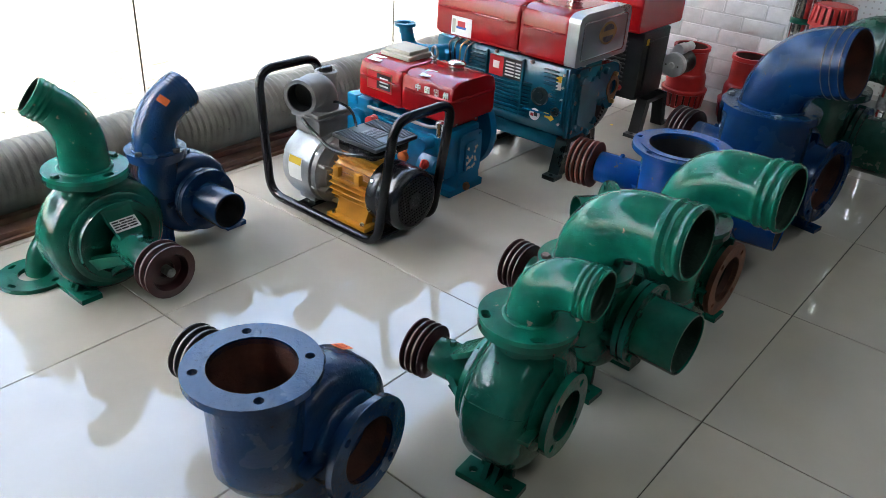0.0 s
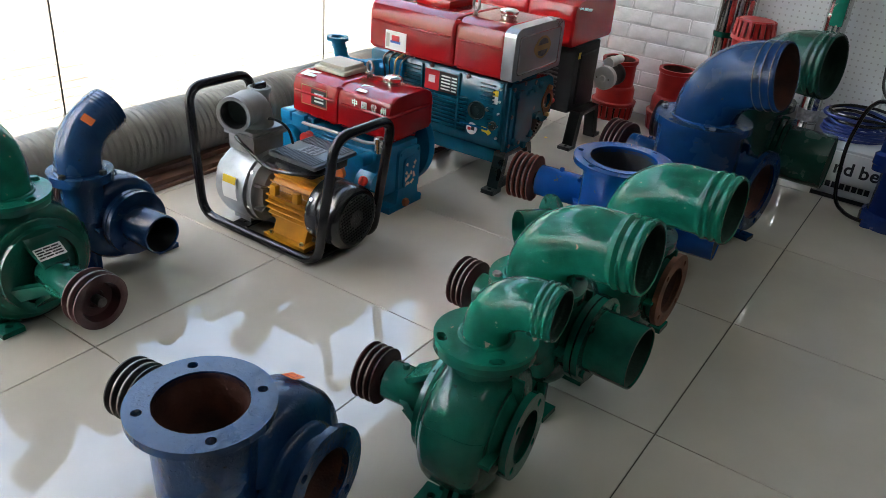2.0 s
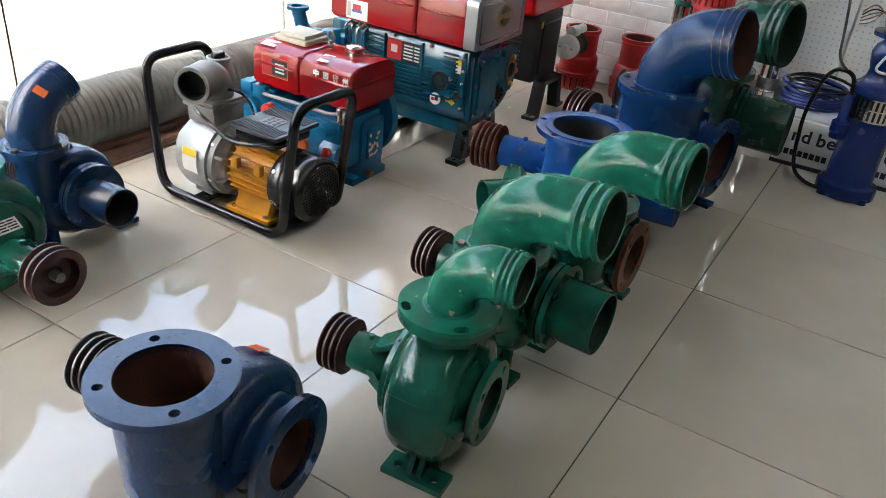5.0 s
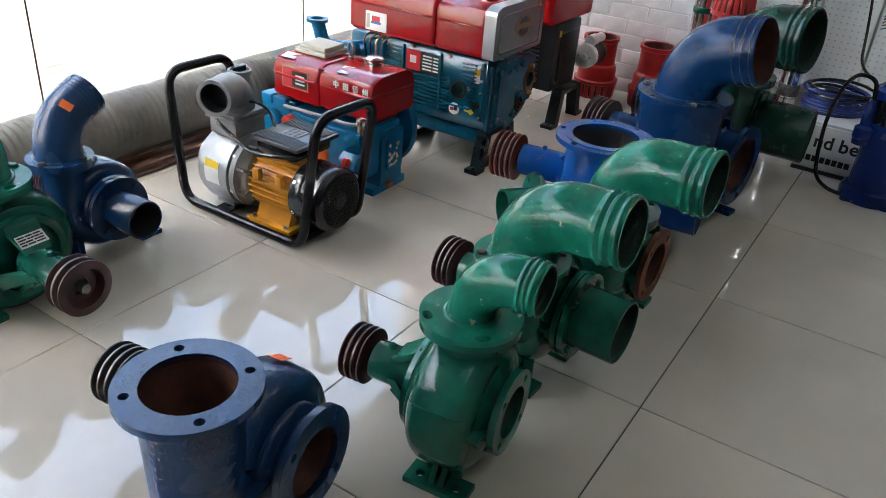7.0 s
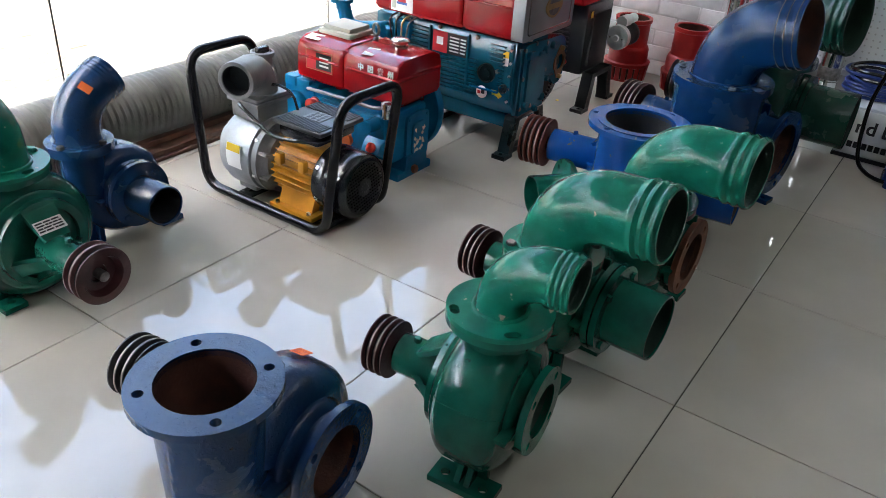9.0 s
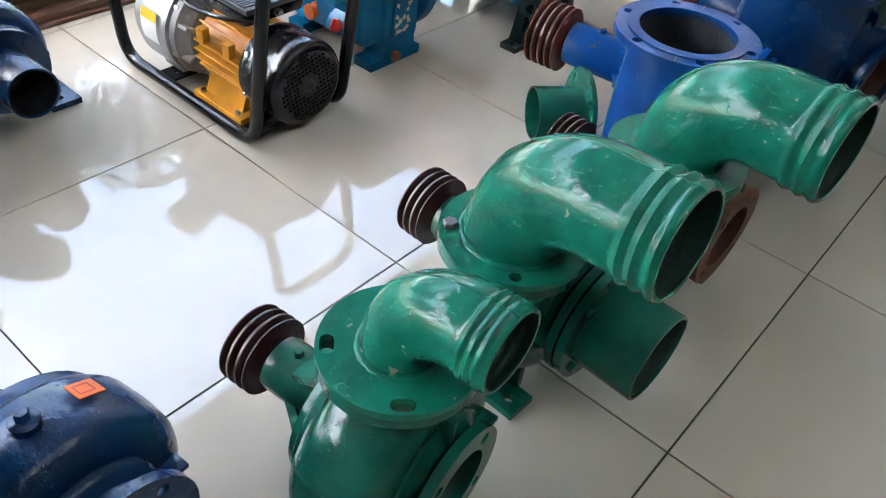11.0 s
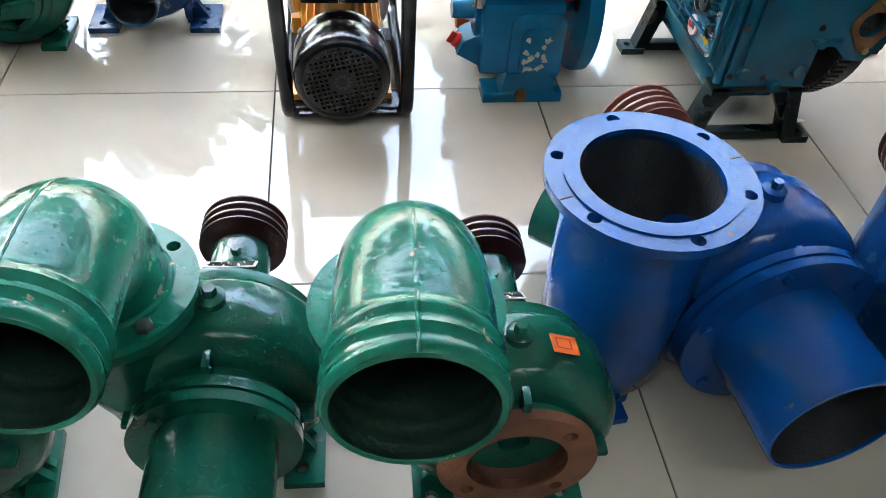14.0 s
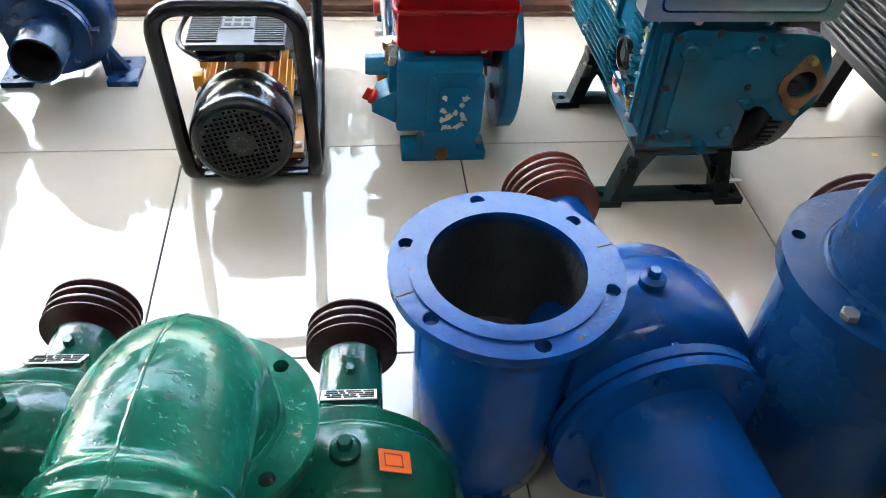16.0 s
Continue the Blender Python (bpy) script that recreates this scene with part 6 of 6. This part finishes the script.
cab = thing("power_cable", pose(1.69, -0.1, 0), "black power cable looping from the pump to the rack", "cable")
bm = B()
sweep(bm, rounded([(-0.055, -0.07, 0.375), (-0.06, -0.06, 0.45), (-0.04, 0.0, 0.455), (0.02, 0.04, 0.40), (0.05, 0.07, 0.25), (0.04, 0.06, 0.10), (0.0, 0.04, 0.03), (-0.05, -0.02, 0.014), (-0.06, -0.08, 0.012)], 0.06, 8), 0.0075, 10)
part("lower_loop", bm, "plastic", cab)
bm = B()
sweep(bm, rounded([(-0.06, -0.055, 0.44), (0.1, 0.02, 0.45), (0.40, 0.06, 0.55), (0.50, 0.12, 0.85), (0.52, 0.13, 1.3)], 0.15, 10), 0.0055, 10)
part("upper_run", bm, "plastic", cab)
tie = thing("tied_wires", pose(2.2, -0.2, 0.55), "bundle of bare brown wires on the rack", "wire bundle")
for k in range(5):
    bm = B()
    sweep(bm, rounded([(0.02, -0.02 * k, 0.06), (0.0, 0.03, 0.05 - 0.01 * k), (-0.01, 0.08, 0.02 * k - 0.02), (-0.02, 0.12, -0.03 + 0.012 * k)], 0.04), 0.003, 6)
    part("wire", bm, ("bolt", "brass", "bolt", "plastic", "brass")[k], tie)

# ---------------------------------------------------------------- loose pieces on the floor
sp = thing("flanged_pipe_stub", pose(0.578, 0.592, 0.105, 0, 0, -40), "short green flanged pipe stub standing on its flange rim", "pipe stub")
bm = B()
flange(bm, 0.105, 0.056, 0.010, 4, 45, 0.086, 0.008, TO_X)
part("flange", bm, "green_old", sp)
bm = B()
lathe(bm, [(0.060, 0.0), (0.060, -0.105), (0.055, -0.105), (0.055, 0.0)], TO_X, 36, False, False)
part("pipe", bm, "green_old", sp)
fd = thing("flanged_bend", pose(-0.742, 1.600, 0), "green flanged suction bend standing on the floor", "pipe bend")
bm = B()
flange(bm, 0.092, 0.040, 0.012, 4, 20, 0.074, 0.006, Matrix(), 0.006)
part("flange", bm, "green_old", fd)
bm = B()
sweep(bm, rounded([(0.012, 0, 0.006), (0.022, -0.002, 0.06), (0.075, -0.012, 0.13), (0.115, -0.02, 0.15)], 0.05, 8), 0.032, 28)
part("bend", bm, "green_old", fd)
for i, (fx, fy, sx, sy, mt) in enumerate(((1.20, 1.045, 0.03, 0.014, "white"), (1.575, 1.126, 0.022, 0.016, "yellow"))):
    bm = B()
    rn = random.Random(i)
    plate(bm, [(sx * 0.5 * math.cos(a) * rn.uniform(0.7, 1.1), sy * 0.5 * math.sin(a) * rn.uniform(0.7, 1.1)) for a in [2 * math.pi * q / 9 for q in range(9)]], [], 0.0006)
    tagged(part("floor_scrap", bm, mt, m=pose(fx, fy, 0.0004, 0, 0, 12 * i)), "thin torn scrap of tape on the floor tile", "scrap")

# ---------------------------------------------------------------- white bricks
BW, BH, BG = 0.186, 0.062, 0.008
rn = random.Random(21)


def brick_mesh(w):
    bm = B()
    box(bm, -0.011, 0.004, -w / 2, w / 2, -BH / 2, BH / 2, 0.005, 2)
    for v in bm.verts:
        v.co += Vector((noise.noise(v.co * 30), noise.noise(v.co * 30 + Vector((5, 0, 0))), noise.noise(v.co * 30 + Vector((0, 9, 0))))) * 0.0018
    ob = part("brick", bm, "brick")
    me = ob.data
    bpy.data.objects.remove(ob)
    return me


full, half = brick_mesh(BW), brick_mesh(BW / 2 - BG / 2)
row, z = 0, 0.004 + BH / 2
upper = B()
while z < ZC - 0.04:
    y = 0.60 + BG
    first = row % 2
    while y < Y1 - 0.02:
        w = BW if not first else BW / 2 - BG / 2
        first = 0
        w2 = min(w, Y1 - 0.012 - y)
        if w2 < w - 0.001:
            w2 = BW / 2 - BG / 2 if Y1 - 0.012 - y > BW / 2 - BG else 0
            if not w2:
                break
        if z < 1.45:
            ob = new("brick", full if w2 == BW else half)
            ob.parent = wall_east
            ob.location = (X1 + 0.006 + rn.uniform(-0.002, 0.001), y + w2 / 2, z)
        else:
            box(upper, X1 - 0.012, X1 + 0.002, y, y + w2, z - BH / 2, z + BH / 2)
        y += w2 + BG
    z += BH + BG
    row += 1
ob = tagged(part("upper_bricks", upper, "brick", wall_east), "upper courses of white painted bricks", kind="stuff")

# ---------------------------------------------------------------- pavers outside
PW, PD, PG = 0.198, 0.098, 0.005
bm = B()
box(bm, -PW / 2, PW / 2, -PD / 2, PD / 2, -0.05, 0, 0.004, 1)
pv = part("paver", bm, "paver")
pm = pv.data
bpy.data.objects.remove(pv)
pmr = pm.copy()
pmr.materials.clear()
pmr.materials.append(M["paver_red"])
bm = B()
box(bm, -5, 14, Y1 + 0.16, 16, -0.14, -0.052)
pavement = structure("pavement", bm, "grout", "pale sunlit concrete paving outside the window", "pavement")
verts, faces = [], []
rn = random.Random(5)
count = 0
for j in range(int((16 - Y1 - 0.2) / (PD + PG))):
    y = Y1 + 0.2 + (j + 0.5) * (PD + PG)
    off = (j % 2) * 0.5 * (PW + PG)
    for i in range(int(19 / (PW + PG))):
        x = -5 + off + (i + 0.5) * (PW + PG)
        if x < -4 or x > 0.6 + 1.7 * y:
            continue
        dz = rn.uniform(-0.003, 0.0)
        d = x - 0.42 * (y - 2.9)
        red = 2.8 < y < 4.6 and (abs(d - 0.14) < 0.09 or abs(d - 0.44) < 0.09) and j % 3 != 0
        near = (-0.2 < x < 1.7 and 2.75 < y < 5.0 and count < 290)
        if near and (red or count < 270):
            ob = new("paver", pmr if red else pm)
            ob.parent = pavement
            ob.location = (x, y, -0.015 + dz)
            ob.rotation_euler = (rn.uniform(-0.01, 0.01), rn.uniform(-0.01, 0.01), rn.uniform(-0.01, 0.01))
            count += 1
        else:
            k = len(verts)
            h, e = -0.015 + dz, 0.004
            for zz, s in ((-0.05, 0), (h - e, 0), (h, e)):
                verts += [(x - PW / 2 + s, y - PD / 2 + s, zz), (x + PW / 2 - s, y - PD / 2 + s, zz), (x + PW / 2 - s, y + PD / 2 - s, zz), (x - PW / 2 + s, y + PD / 2 - s, zz)]
            for a in (0, 4):
                faces += [(k + a + q, k + a + (q + 1) % 4, k + a + 4 + (q + 1) % 4, k + a + 4 + q) for q in range(4)]
            faces.append((k + 8, k + 9, k + 10, k + 11))
me = bpy.data.meshes.new("far_pavers")
me.from_pydata(verts, [], faces)
me.materials.append(M["paver_far"])
ob = new("far_pavers", me)
ob.parent = pavement
tagged(ob, "pale concrete pavers in running bond", kind="stuff")

# ---------------------------------------------------------------- floor tiles
S = 0.6
bm = B()
box(bm, 0.0015, S - 0.0015, 0.0015, S - 0.0015, -0.009, 0, 0.0009, 1)
tile = part("tile", bm, "tile", floor)
tile_mesh = tile.data
bpy.data.objects.remove(tile)
for i in range(-8, 4):
    for j in range(-7, 4):
        x, y = i * S, j * S
        if x + S < X0 or y + S < Y0 - 0.1 or y > Y1 - 0.05 or x > X1:
            continue
        ob = new("tile", tile_mesh)
        ob.parent = floor
        ob.location = (x, y, 0)
